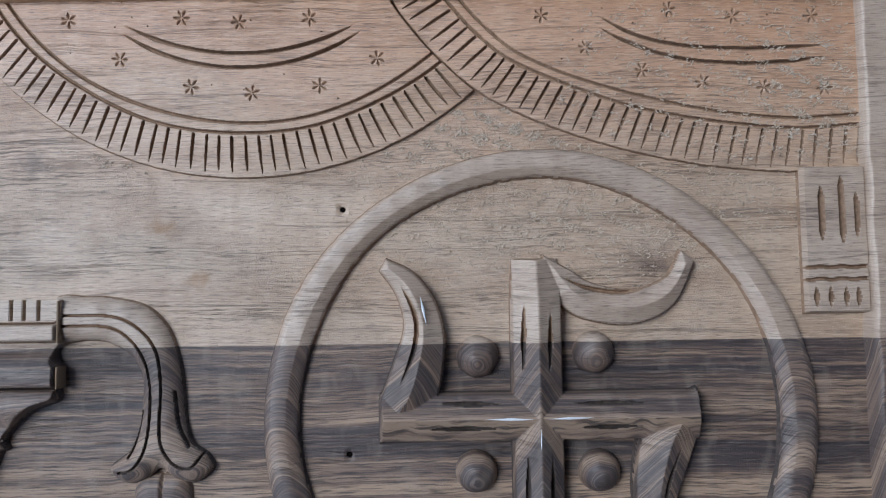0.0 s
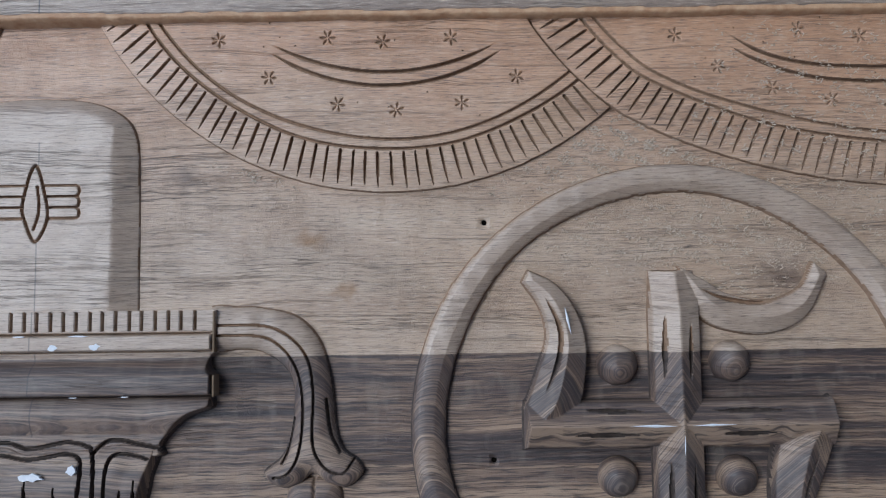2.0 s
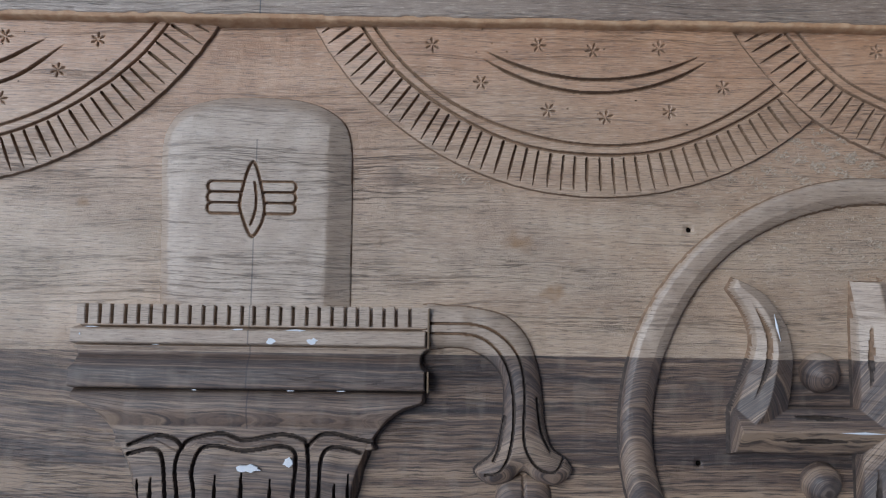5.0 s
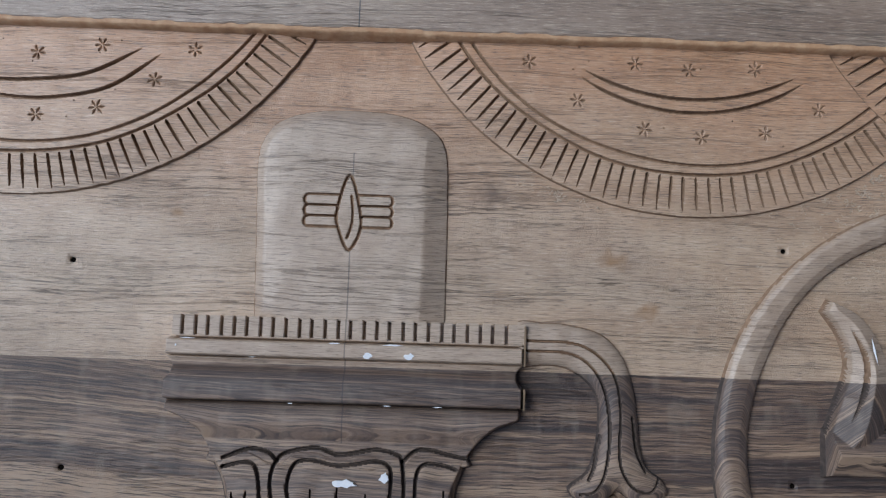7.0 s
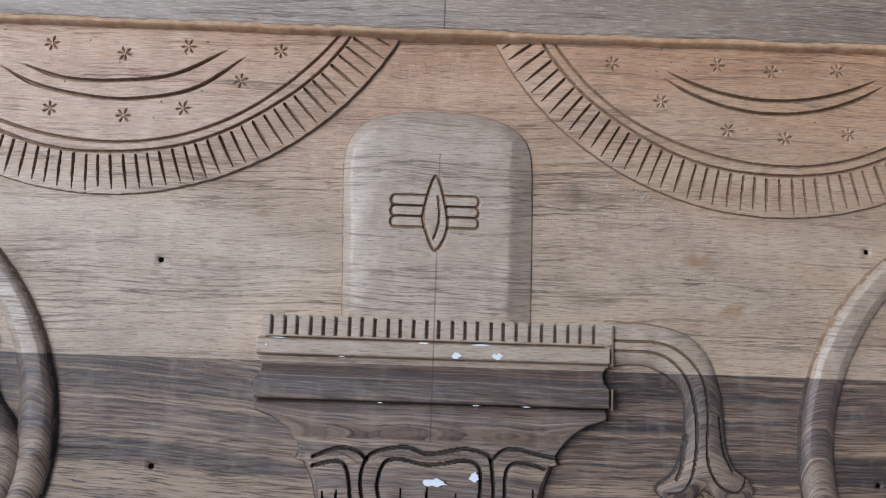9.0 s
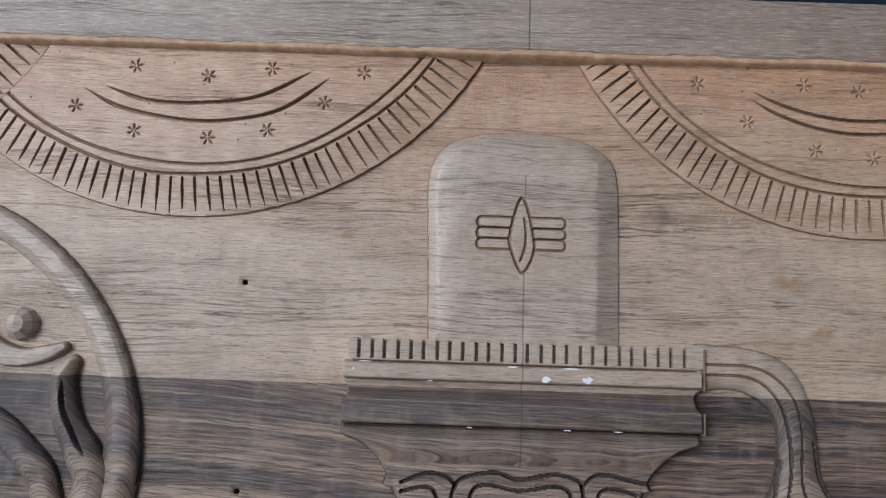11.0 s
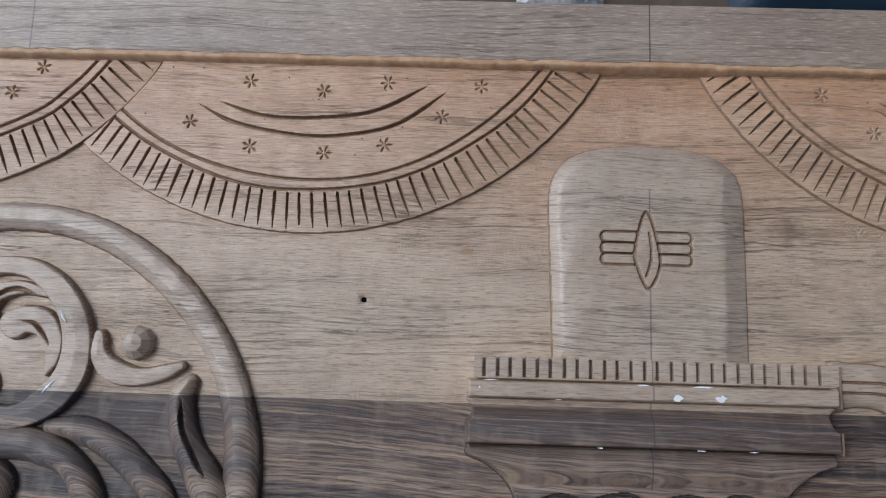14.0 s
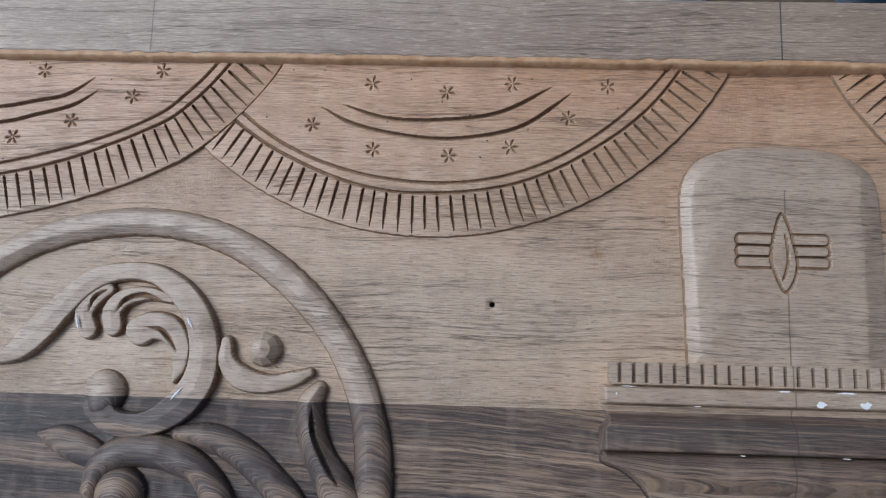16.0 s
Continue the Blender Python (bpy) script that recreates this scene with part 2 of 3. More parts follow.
M_BLUE = plain("blue_sheet", (0.012, 0.03, 0.055), (0.02, 0.045, 0.075), 9.0, 0.5, 0.002)
M_WHITE = plain("white_plastic", (0.25, 0.28, 0.32), (0.75, 0.78, 0.82), 60.0, 0.4, 0.002)
M_BEARER = plain("rough_timber", (0.20, 0.14, 0.09), (0.28, 0.20, 0.13), 25.0, 0.85)


# ---- building helpers ----
def part(name, mesh, material, parent, label=""):
    mesh.materials.append(material)
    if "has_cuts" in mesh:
        mesh.materials.append(M_SHADED_CUT)
    ob = new(name, mesh)
    ob.parent = parent
    return tagged(ob, label)


def box_mesh(name, x0, x1, y0, y1, z0, z1, bevel=0.0):
    bm = bmesh.new()
    bmesh.ops.create_cube(bm, size=1.0)
    for v in bm.verts:
        v.co = Vector(((x0 + x1) / 2 + v.co.x * (x1 - x0), (y0 + y1) / 2 + v.co.y * (y1 - y0), (z0 + z1) / 2 + v.co.z * (z1 - z0)))
    if bevel:
        bmesh.ops.bevel(bm, geom=bm.edges[:], offset=bevel, segments=2, affect="EDGES")
    me = bpy.data.meshes.new(name)
    bm.to_mesh(me)
    bm.free()
    return me


def surface(name, bbox, step, height, cut=-0.0012, foot=0.002, hub=None):
    """A dense height surface; what lies under the ground of the panel is left out."""
    x0, x1, y0, y1 = bbox
    xs = np.linspace(x0, x1, max(2, int(round((x1 - x0) / step)) + 1)) if hub is None else np.linspace(x0, x1, 900)
    ys = np.linspace(y0, y1, max(2, int(round((y1 - y0) / step)) + 1))
    X, Y = np.meshgrid(xs, ys)
    if hub is not None:
        # x is an angle and y a radius round the hub
        X, Y = hub[0] + Y * np.cos(X), hub[1] + Y * np.sin(X)
    H = height(X, Y)
    H, cuts = H if isinstance(H, tuple) else (H, None)
    top = np.maximum(np.maximum(H[:-1, :-1], H[1:, :-1]), np.maximum(H[:-1, 1:], H[1:, 1:]))
    keep = top > cut
    idx = np.arange(X.size).reshape(X.shape)
    q = np.stack([idx[:-1, :-1], idx[:-1, 1:], idx[1:, 1:], idx[1:, :-1]], -1)[keep]
    used, q = np.unique(q, return_inverse=True)
    q = q.reshape(-1, 4)
    co = np.stack([X.ravel(), Y.ravel(), np.maximum(H, -0.003).ravel()], 1)[used]
    me = bpy.data.meshes.new(name)
    me.vertices.add(len(co))
    me.vertices.foreach_set("co", co.astype(np.float32).ravel())
    me.loops.add(q.size)
    me.loops.foreach_set("vertex_index", q.astype(np.int32).ravel())
    me.polygons.add(len(q))
    me.polygons.foreach_set("loop_start", np.arange(0, q.size, 4, dtype=np.int32))
    me.update(calc_edges=True)
    me.polygons.foreach_set("use_smooth", np.ones(len(q), dtype=bool))
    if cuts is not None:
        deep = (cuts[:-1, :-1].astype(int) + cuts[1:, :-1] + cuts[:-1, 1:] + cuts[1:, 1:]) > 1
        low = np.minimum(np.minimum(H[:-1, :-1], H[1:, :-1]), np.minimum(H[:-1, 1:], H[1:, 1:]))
        # steep feet take it too: a crevice's shade painted along the outlines
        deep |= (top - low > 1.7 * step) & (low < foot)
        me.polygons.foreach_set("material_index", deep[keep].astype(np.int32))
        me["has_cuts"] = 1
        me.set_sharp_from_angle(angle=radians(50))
    me.validate()
    return me


def mm(pts):
    return np.array(pts, float) / 1000.0


def curve(pts, n=8, closed=False):
    """A smooth line through control points (any number of columns)."""
    P = np.array(pts, float)
    if closed:
        P = np.vstack([P[-1], P, P[0], P[1]])
    else:
        P = np.vstack([2 * P[0] - P[1], P, 2 * P[-1] - P[-2]])
    out = []
    for a, b, c, d in zip(P[:-3], P[1:-2], P[2:-1], P[3:]):
        t = np.linspace(0, 1, n, endpoint=False)[:, None]
        out.append(0.5 * (2 * b + (c - a) * t + (2 * a - 5 * b + 4 * c - d) * t**2 + (3 * b - a - 3 * c + d) * t**3))
    if not closed:
        out.append(P[-2][None])
    return np.vstack(out)


def along(X, Y, line, radius=None, closed=False):
    """Distance to a line and the length along it; with radii, the depth inside a tapered stroke."""
    L = np.vstack([line, line[:1]]) if closed else line
    best, where, run = np.full(X.shape, 1e9), np.zeros(X.shape), 0.0
    for k in range(len(L) - 1):
        a, b = L[k, :2], L[k + 1, :2]
        e = b - a
        size = math.hypot(*e) + 1e-12
        t = np.clip(((X - a[0]) * e[0] + (Y - a[1]) * e[1]) / size**2, 0, 1)
        d = np.hypot(X - a[0] - t * e[0], Y - a[1] - t * e[1])
        if radius is not None:
            d = d - (radius[k] * (1 - t) + radius[k + 1] * t)
        near = d < best
        where = np.where(near, run + t * size, where)
        best = np.where(near, d, best)
        run += size
    return best, where


def inside(X, Y, poly):
    """Depth inside a closed outline: positive within."""
    d, _ = along(X, Y, poly, closed=True)
    odd = np.zeros(X.shape, bool)
    for (ax, ay), (bx, by) in zip(poly[:, :2], np.roll(poly[:, :2], -1, 0)):
        if ay != by:
            odd ^= ((ay > Y) != (by > Y)) & (X < (bx - ax) * (Y - ay) / (by - ay) + ax)
    return np.where(odd, d, -d)


def box_in(X, Y, x0, x1, y0, y1):
    return np.minimum(np.minimum(X - x0, x1 - X), np.minimum(Y - y0, y1 - Y))


def groove(H, d, half, depth):
    """A V-shaped cut of that half width where d is the distance to its line."""
    return H - depth * np.clip(2.2 * (1 - d / half), 0, 1)


def waves(X, Y, size, seed):
    """Smooth uneven relief between about -1 and 1."""
    rng = np.random.RandomState(seed)
    out = np.zeros(X.shape)
    for _ in range(7):
        a, p = rng.uniform(0, 2 * math.pi, 2)
        k = rng.uniform(0.6, 1.7) * 2 * math.pi / size
        out += np.sin(k * (np.cos(a) * X + np.sin(a) * Y) + p)
    return out / 3.0


def bounds(line, pad=0.004):
    return line[:, 0].min() - pad, line[:, 0].max() + pad, line[:, 1].min() - pad, line[:, 1].max() + pad


def dome(d, width, height):
    t = np.clip(1 - d / width, 0, 1)
    return height * np.sqrt(np.clip(1 - t * t, 0, 1))


def wall(d, slope=4.0):
    return np.where(d > 0, slope * d, 3.0 * d)


# ---- floor, and unseen shed walls and roof added to shape the daylight ----
def flat(name, mesh, mat, label, category):
    mesh.materials.append(mat)
    return tagged(new(name, mesh), label, category, kind="structure")


FLOOR_Z = -0.12
flat("floor", box_mesh("floor", -60, 60, -60, 60, FLOOR_Z - 0.1, FLOOR_Z), M_FLOOR, "dusty dark brown earth floor", "floor")
def pierced_wall(x0, x1, y0, y1, z1, hole):
    """A wall of even thickness with one rectangular opening through it."""
    a, b, c, d = hole
    bm = bmesh.new()
    grid = {(i, j, k): bm.verts.new((x, y, z)) for i, x in enumerate((x0, x1)) for j, y in enumerate((y0, a, b, y1)) for k, z in enumerate((FLOOR_Z, c, d, z1))}
    cells = [(j, k) for j in range(3) for k in range(3) if (j, k) != (1, 1)]
    for j, k in cells:
        for i in (0, 1):
            bm.faces.new([grid[i, j, k], grid[i, j + 1, k], grid[i, j + 1, k + 1], grid[i, j, k + 1]])
        for (j0, k0), (j1, k1), beside in (((j, k), (j + 1, k), (j, k - 1)), ((j, k + 1), (j + 1, k + 1), (j, k + 1)), ((j, k), (j, k + 1), (j - 1, k)), ((j + 1, k), (j + 1, k + 1), (j + 1, k))):
            if beside not in cells:
                bm.faces.new([grid[0, j0, k0], grid[0, j1, k1], grid[1, j1, k1], grid[1, j0, k0]])
    bmesh.ops.recalc_face_normals(bm, faces=bm.faces)
    me = bpy.data.meshes.new("added_wall_east")
    bm.to_mesh(me)
    bm.free()
    return me


# walls and roof out of view, added to leave the left side open
flat("added_wall_east", pierced_wall(2.6, 2.8, -3.2, 3.4, 2.7, (-1.3, 1.5, 0.75, 2.1)), M_WALL, "unseen mud plastered wall with a window opening, added to shape the light", "wall")
flat("added_wall_south", box_mesh("added_wall_south", -0.6, 2.6, -3.2, -3.0, FLOOR_Z, 2.7), M_WALL, "unseen mud plastered wall added to hold off the sky", "wall")
flat("ceiling", box_mesh("ceiling", -0.2, 2.8, -3.2, 3.4, 2.7, 2.8), M_ROOF, "unseen brown boarded roof added to block the sky on one side", "ceiling")

# ---- carved panel ----
panel = tagged(new("carved_panel"), "carved teak panel with scallops, rings and raised symbols, lying on timbers", "carved panel")
X0, X1, Y0, Y1 = -0.60, 0.62, -0.42, 0.052
part("core", box_mesh("core", X0, X1, Y0, Y1 - 0.0006, -0.035, -0.0022), M_CORE, panel, "sawn edge of the thick board")

HOLES = [(0.2715, -0.1175), (0.2750, -0.2600), (-0.1680, -0.1372), (-0.1650, -0.2620)]


def ground_height(X, Y):
    h = 0.00007 * waves(X, Y * 1.4, 0.06, 3) + 0.00006 * waves(X * 1.3, Y * 0.5, 0.016, 4)
    for hx, hy in HOLES:
        h = np.where(np.maximum(abs(X - hx), abs(Y - hy)) < 0.0046, 0.0, h)
    return h


def ground_mesh():
    """The cut-back ground, with four nail holes let into it."""
    me = surface("ground", (X0, X1, Y0, 0.014), 0.0015, ground_height)
    bm = bmesh.new()
    bm.from_mesh(me)
    for hx, hy in HOLES:
        gone = [f for f in bm.faces if max(abs(f.calc_center_median().x - hx), abs(f.calc_center_median().y - hy)) < 0.0036]
        bmesh.ops.delete(bm, geom=gone, context="FACES")
        rings = []
        for r, z in ((0.0062, -0.00005), (0.0020, 0.0), (0.0017, -0.0006), (0.0016, -0.0020), (0.0006, -0.0021)):
            ring = []
            for k in range(24):
                a = 2 * math.pi * k / 24
                rr = r
                if r > 0.005:
                    rr = r * 0.80 / max(abs(math.cos(a)), abs(math.sin(a)))
                ring.append(bm.verts.new((hx + rr * math.cos(a), hy + rr * math.sin(a), z)))
            rings.append(ring)
        for p, q in zip(rings[:-1], rings[1:]):
            for k in range(24):
                f = bm.faces.new((p[k], p[(k + 1) % 24], q[(k + 1) % 24], q[k]))
                f.smooth = True
        bm.faces.new(rings[-1])
    bm.to_mesh(me)
    bm.free()
    return me


part("ground", ground_mesh(), M_GROUND, panel, "pale teak ground over a dark streaked board, chisel marked")
# black plugs: the shade of the shallow nail holes put into colour
for hx, hy in HOLES:
    part("hole_shade_plug", box_mesh("hole_shade_plug", hx - 0.0015, hx + 0.0015, hy - 0.0015, hy + 0.0015, -0.0021, -0.0008, 0.0005), M_HOLE_SHADE, panel, "black plug painting the shade inside a nail hole")


# top rail and right stile
def rail_height(X, Y):
    front = 0.0112 + 0.0003 * waves(X, Y * 0, 0.09, 8) + 0.0002 * waves(X, Y * 0, 0.017, 9)
    d = Y - front
    lip = 0.0118 + 0.3 * np.minimum(d, 0) + np.where(d < -0.0018, 7.0 * (d + 0.0018), 0)
    return np.minimum(np.minimum(np.where(d > 0, 0.0118, lip), 8 * (Y1 - Y)), 8 * (X1 - X)) + 0.0001 * waves(X, Y, 0.03, 10)


def plank_height(X, Y):
    front = 0.0114 + 0.0003 * waves(X, Y * 0, 0.09, 8) + 0.0002 * waves(X, Y * 0, 0.017, 9)
    return np.minimum(rail_height(X, Y) + 0.0002, 5 * (Y - front) + 0.008)


def lip_height(X, Y):
    return np.where(Y < 0.0150, np.minimum(rail_height(X, Y), 0.0116), -0.003)


rail = part("top_rail", surface("top_rail", (X0, X1, 0.009, Y1 + 0.0008), 0.0010, plank_height), M_RAIL, panel, "flat grey-brown planed rail")
part("lip", surface("lip", (X0, X1, 0.005, 0.016), 0.0008, lip_height), M_LIP, rail, "rough orange lip")


def stile_height(X, Y):
    edge = 0.5795 + 0.0006 * waves(X * 0, Y, 0.05, 12)
    d = X - edge
    return np.minimum(np.minimum(np.where(d > 0, 0.0105, 0.0105 + 3.2 * d), 8 * (X1 - X)), 4 * (0.0125 - Y))


part("stile", surface("stile", (0.572, X1 + 0.0008, Y0, 0.013), 0.0012, stile_height), M_WORKED, panel, "plain teak stile along the end")


# scallops
def star(H, X, Y, cx, cy, seed):
    rng = np.random.RandomState(seed)
    turn = rng.uniform(0, 1)
    near = (abs(X - cx) < 0.007) & (abs(Y - cy) < 0.007)
    if not near.any():
        return H
    for k in range(6):
        a = turn + k * math.pi / 3 + rng.uniform(-0.12, 0.12)
        u = (X - cx) * math.cos(a) + (Y - cy) * math.sin(a)
        v = abs(-(X - cx) * math.sin(a) + (Y - cy) * math.cos(a))
        w = 0.00095 * np.clip((u - 0.0004) / 0.0026, 0, 1) * np.clip((0.0050 - u) / 0.0012, 0, 1) + 1e-6
        H = np.where(near, H - 0.0012 * np.clip(1.3 * (1 - v / w), 0, 1), H)
    return H


def scallop(name, outer, crescents, stars, seed, over=None, x_end=None):
    """A raised lobe under the rail: notched band, double line, two crescent cuts and punched stars."""
    line = curve(outer, 10)
    poly = np.vstack([line, [[line[-1, 0], 0.03], [line[0, 0], 0.03]]])

    def height(X, Y):
        inn = inside(X, Y, poly)
        d, s = along(X, Y, line)
        d = np.where(inn > 0, d, -d)
        edge = np.minimum(d + 0.00015 * waves(X, Y, 0.009, seed + 30), 0.0135 - Y + 0.02)
        if over is not None:
            other = curve(over, 10)
            o, _ = along(X, Y, other)
            oo = inside(X, Y, np.vstack([other, [[other[-1, 0], 0.03], [other[0, 0], 0.03]]]))
            edge = np.minimum(edge, np.where(oo > 0, -o, o) - 0.0002)
        if x_end is not None:
            edge = np.minimum(edge, (x_end - X) if x_end > 0 else (X - x_end))
        H = 0.0050 - 0.0025 * np.clip(1 - d / 0.024, 0, 1) + 0.00015 * waves(X, Y, 0.03, seed)
        floor = 0.0016
        whole = H
        # cuts across the band
        pitch = 0.0086
        ph = (s + (-0.12 if seed == 2 else 0.05) * d + 0.0004 * np.sin(s * 190 + seed)) / pitch
        off = abs(ph - np.floor(ph) - 0.5) * pitch
        half = 0.00085 * np.clip((d - 0.0020) / 0.009, 0, 1) * np.clip((0.0248 - d) / 0.0010, 0, 1) + 1e-6
        H = H - np.clip(H - floor, 0, 1) * np.clip(3.0 * (1 - off / half), 0, 1)
        H = groove(H, abs(d - 0.0262 - 0.0004 * np.sin(s * 60)), 0.0010, 0.0024)
        H = groove(H, abs(d - 0.0325 - 0.0006 * np.sin(s * 35 + 1)), 0.0010, 0.0022)
        for c in crescents:
            cl = curve(c, 8)
            dd, ss = along(X, Y, cl)
            total = np.hypot(*np.diff(cl, axis=0).T).sum()
            taper = np.clip(np.minimum(ss, total - ss) / 0.02, 0.05, 1)
            H = H - 0.0040 * taper * np.clip(2.6 * (1 - dd / (0.0010 * taper + 0.0002)), 0, 1)
        for k, (sx, sy) in enumerate(stars):
            H = star(H, X, Y, sx, sy, seed * 20 + k)
        H = np.maximum(H, floor)
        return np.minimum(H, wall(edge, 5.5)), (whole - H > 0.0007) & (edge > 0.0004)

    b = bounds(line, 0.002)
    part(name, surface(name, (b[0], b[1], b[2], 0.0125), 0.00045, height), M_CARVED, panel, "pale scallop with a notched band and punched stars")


def arc(cx, cy, r, a0, a1, n=14):
    return [(cx + r * math.cos(radians(a)), cy + r * math.sin(radians(a))) for a in np.linspace(a0, a1, n)]


RIGHT_END = mm([(296, 22), (304, 5), (319, -15), (334, -31), (354, -48), (380, -62), (410, -74), (443, -84), (480, -92), (513, -96), (543, -97.5), (585, -96)])
RIGHT_END = RIGHT_END + [0, -0.0012]
LEFT_END = RIGHT_END * [-1, 1]
R_ONE = arc(0.2149, 0.107, 0.2055, 202, 330)
L_ONE = arc(-0.208, 0.1123, 0.2102, 210, 338)
UP_R, LOW_R = arc(0.2124, 0.1203, 0.1444, 241, 298, 8), arc(0.2127, 0.096, 0.1287, 236, 304, 8)
scallop("scallop", R_ONE, [UP_R, LOW_R],
        mm([(110, -3), (177, -2), (211, -5), (253, -3), (141, -27), (183, -44), (219, -48), (259, -44), (293, -28)]), 1, RIGHT_END)
scallop("scallop", RIGHT_END, [mm([(424, -3), (445, -15), (472, -22), (506, -24.5), (540, -24), (560, -23)]), mm([(424, -10), (442, -20), (472, -30), (506, -33.5), (533, -33), (561, -30)])],
        mm([(391, -3), (467, 0), (505, -5), (552, -5), (417, -23), (450, -37), (486, -45), (522, -48), (558, -49)]), 2, None, 0.5795)
scallop("scallop", L_ONE, [mm([(-264, -16), (-235, -25), (-200, -25.5), (-165, -20), (-131, -2)]), mm([(-276, -18), (-252, -30), (-213, -37), (-182, -36), (-151, -28), (-120, -6)])],
        mm([(-244, -3), (-198, -8), (-158, -2), (-100, -3), (-124, -23), (-159, -42), (-196, -48), (-242, -45), (-280, -30)]), 3, LEFT_END)
scallop("scallop", LEFT_END, [mm([(-416, -1), (-434, -13), (-455, -18), (-476, -22), (-510, -24), (-545, -22)]), mm([(-413, -9), (-430, -20), (-454, -27), (-475, -32), (-510, -34), (-545, -31)])],
        mm([(-450, 2), (-375, 3), (-393, -14), (-430, -30), (-466, -41), (-505, -47), (-505, -4)]), 4)


# rings
def ring(cx, seed):
    def height(X, Y):
        ang = np.arctan2(Y + 0.241, X - cx)
        out = 0.1605 + 0.0006 * np.sin(5 * ang + seed) - np.hypot(X - cx, Y + 0.2435)
        inn = np.hypot(X - cx, Y + 0.2390) - 0.1380 + 0.0006 * np.sin(7 * ang + seed)
        t = np.clip(out / (out + inn + 1e-9), 0, 1)
        # three flats left by the chisel
        low = np.clip((-0.19 - Y) / 0.06, 0, 1)
        top = np.minimum(0.0074, np.minimum(0.0048 + 0.012 * t, 0.0034 + 0.0115 * (1 - t)))
        top = (0.75 - 0.5 * low) * top + (0.25 + 0.5 * low) * (0.0080 + 0.001 * low) * np.sqrt(np.clip(1 - (2 * t - 1) ** 2, 0, 1))
        top = top + 0.0003 * waves(X, Y, 0.022, seed)
        return np.minimum(top, wall(np.minimum(out, inn) + 0.0002 * waves(X, Y, 0.01, seed + 5), 3.2)), X > 9

    part("ring", surface("ring", (2 * math.pi, 0.0, 0.130, 0.168), 0.0006, height, hub=(cx, -0.2408)), M_SMOOTH, panel, "raised round moulding, pale above and dark below")


ring(0.3855, 1)
ring(-0.3835, 2)


# swastika with leaf-shaped arms
CX, CY = 0.3840, -0.2385
LEAF_A = np.vstack([curve(mm([(297, -147), (314, -156), (326, -173), (331, -194), (328, -222), (320, -240)]), 5), mm([(292.5, -253.5)]), curve(mm([(292.5, -229), (301, -206), (307, -187), (303, -169), (293, -154)]), 5)])
LEAF_B = np.vstack([curve(mm([(388, -146), (404, -155), (417, -163), (440, -167), (460, -160), (469, -144)]), 5), curve(mm([(477, -151), (464, -176), (440, -187), (410, -183), (394, -172)]), 5)])
SLITS = mm([(376, -173, 375, -215), (391, -178, 390, -215), (401, -231, 447, -231), (404, -244, 442, -243.5), (325, -230, 364, -231), (318, -244, 363, -244), (377, -257, 376, -300), (390.5, -259, 390, -300)])


def swastika_height(X, Y):
    def roof(d, base, pitch, cap):
        return np.minimum(np.minimum(base + pitch * np.clip(d, 0, 1), cap), wall(d, 6.0))

    def turned(P):
        return np.array([2 * CX, 2 * CY]) - P

    H = np.full(X.shape, -0.003)
    def bar(across, ends):
        return np.minimum(np.minimum(0.0085 + 0.66 * np.clip(across, 0, 1), 0.0182), wall(np.minimum(across, ends), 6.0))

    H = np.maximum(H, bar(np.minimum(Y + 0.2530, -0.2245 - Y), np.minimum(X - 0.2925, 0.4765 - X)))
    lower = 0.35 * np.clip(Y + 0.172, 0, 1) + 0.35 * np.clip(-0.305 - Y, 0, 1)
    H = np.maximum(H, bar(np.minimum(X - 0.3685, 0.3990 - X), np.minimum(Y + 0.3300, -0.1465 - Y)) - lower)
    for leaf in (LEAF_A, LEAF_B):
        for P in (leaf, turned(leaf)):
            d = inside(X, Y, P) + 0.0005
            top = 0.0085 if leaf is LEAF_A else 0.0050
            H = np.maximum(H, roof(d, top, 0.55, top + (0.0088 if leaf is LEAF_A else 0.0060)))
    whole = H
    for a, b, c, e in SLITS:
        line = np.array([(a, b), ((a + c) / 2, (b + e) / 2), (c, e)])
        d, s = along(X, Y, line)
        size = math.hypot(c - a, e - b)
        taper = np.clip(np.minimum(s, size - s) / (0.4 * size), 0.02, 1)
        H = H - 0.0045 * taper * np.clip(2.6 * (1 - d / (0.0013 * taper + 1e-5)), 0, 1)
    for pts in (mm([(305, -161), (314, -181), (313, -200), (304, -222)]), mm([(396, -158), (413, -165.5), (436, -168.5), (455, -163)])):
        for P in (pts, turned(pts)):
            d, s = along(X, Y, curve(P, 6))
            taper = np.clip(np.minimum(s, s.max() - s) / 0.02, 0.02, 1)
            H = H - 0.0038 * taper * np.clip(2.6 * (1 - d / (0.0013 * taper + 1e-5)), 0, 1)
    return H + 0.0002 * waves(X, Y, 0.02, 6), whole - H > 0.001


part("swastika", surface("swastika", (0.288, 0.481, -0.336, -0.141), 0.0006, swastika_height), M_WORKED, panel, "ridged auspicious cross with curling leaf arms, glossy ridges")


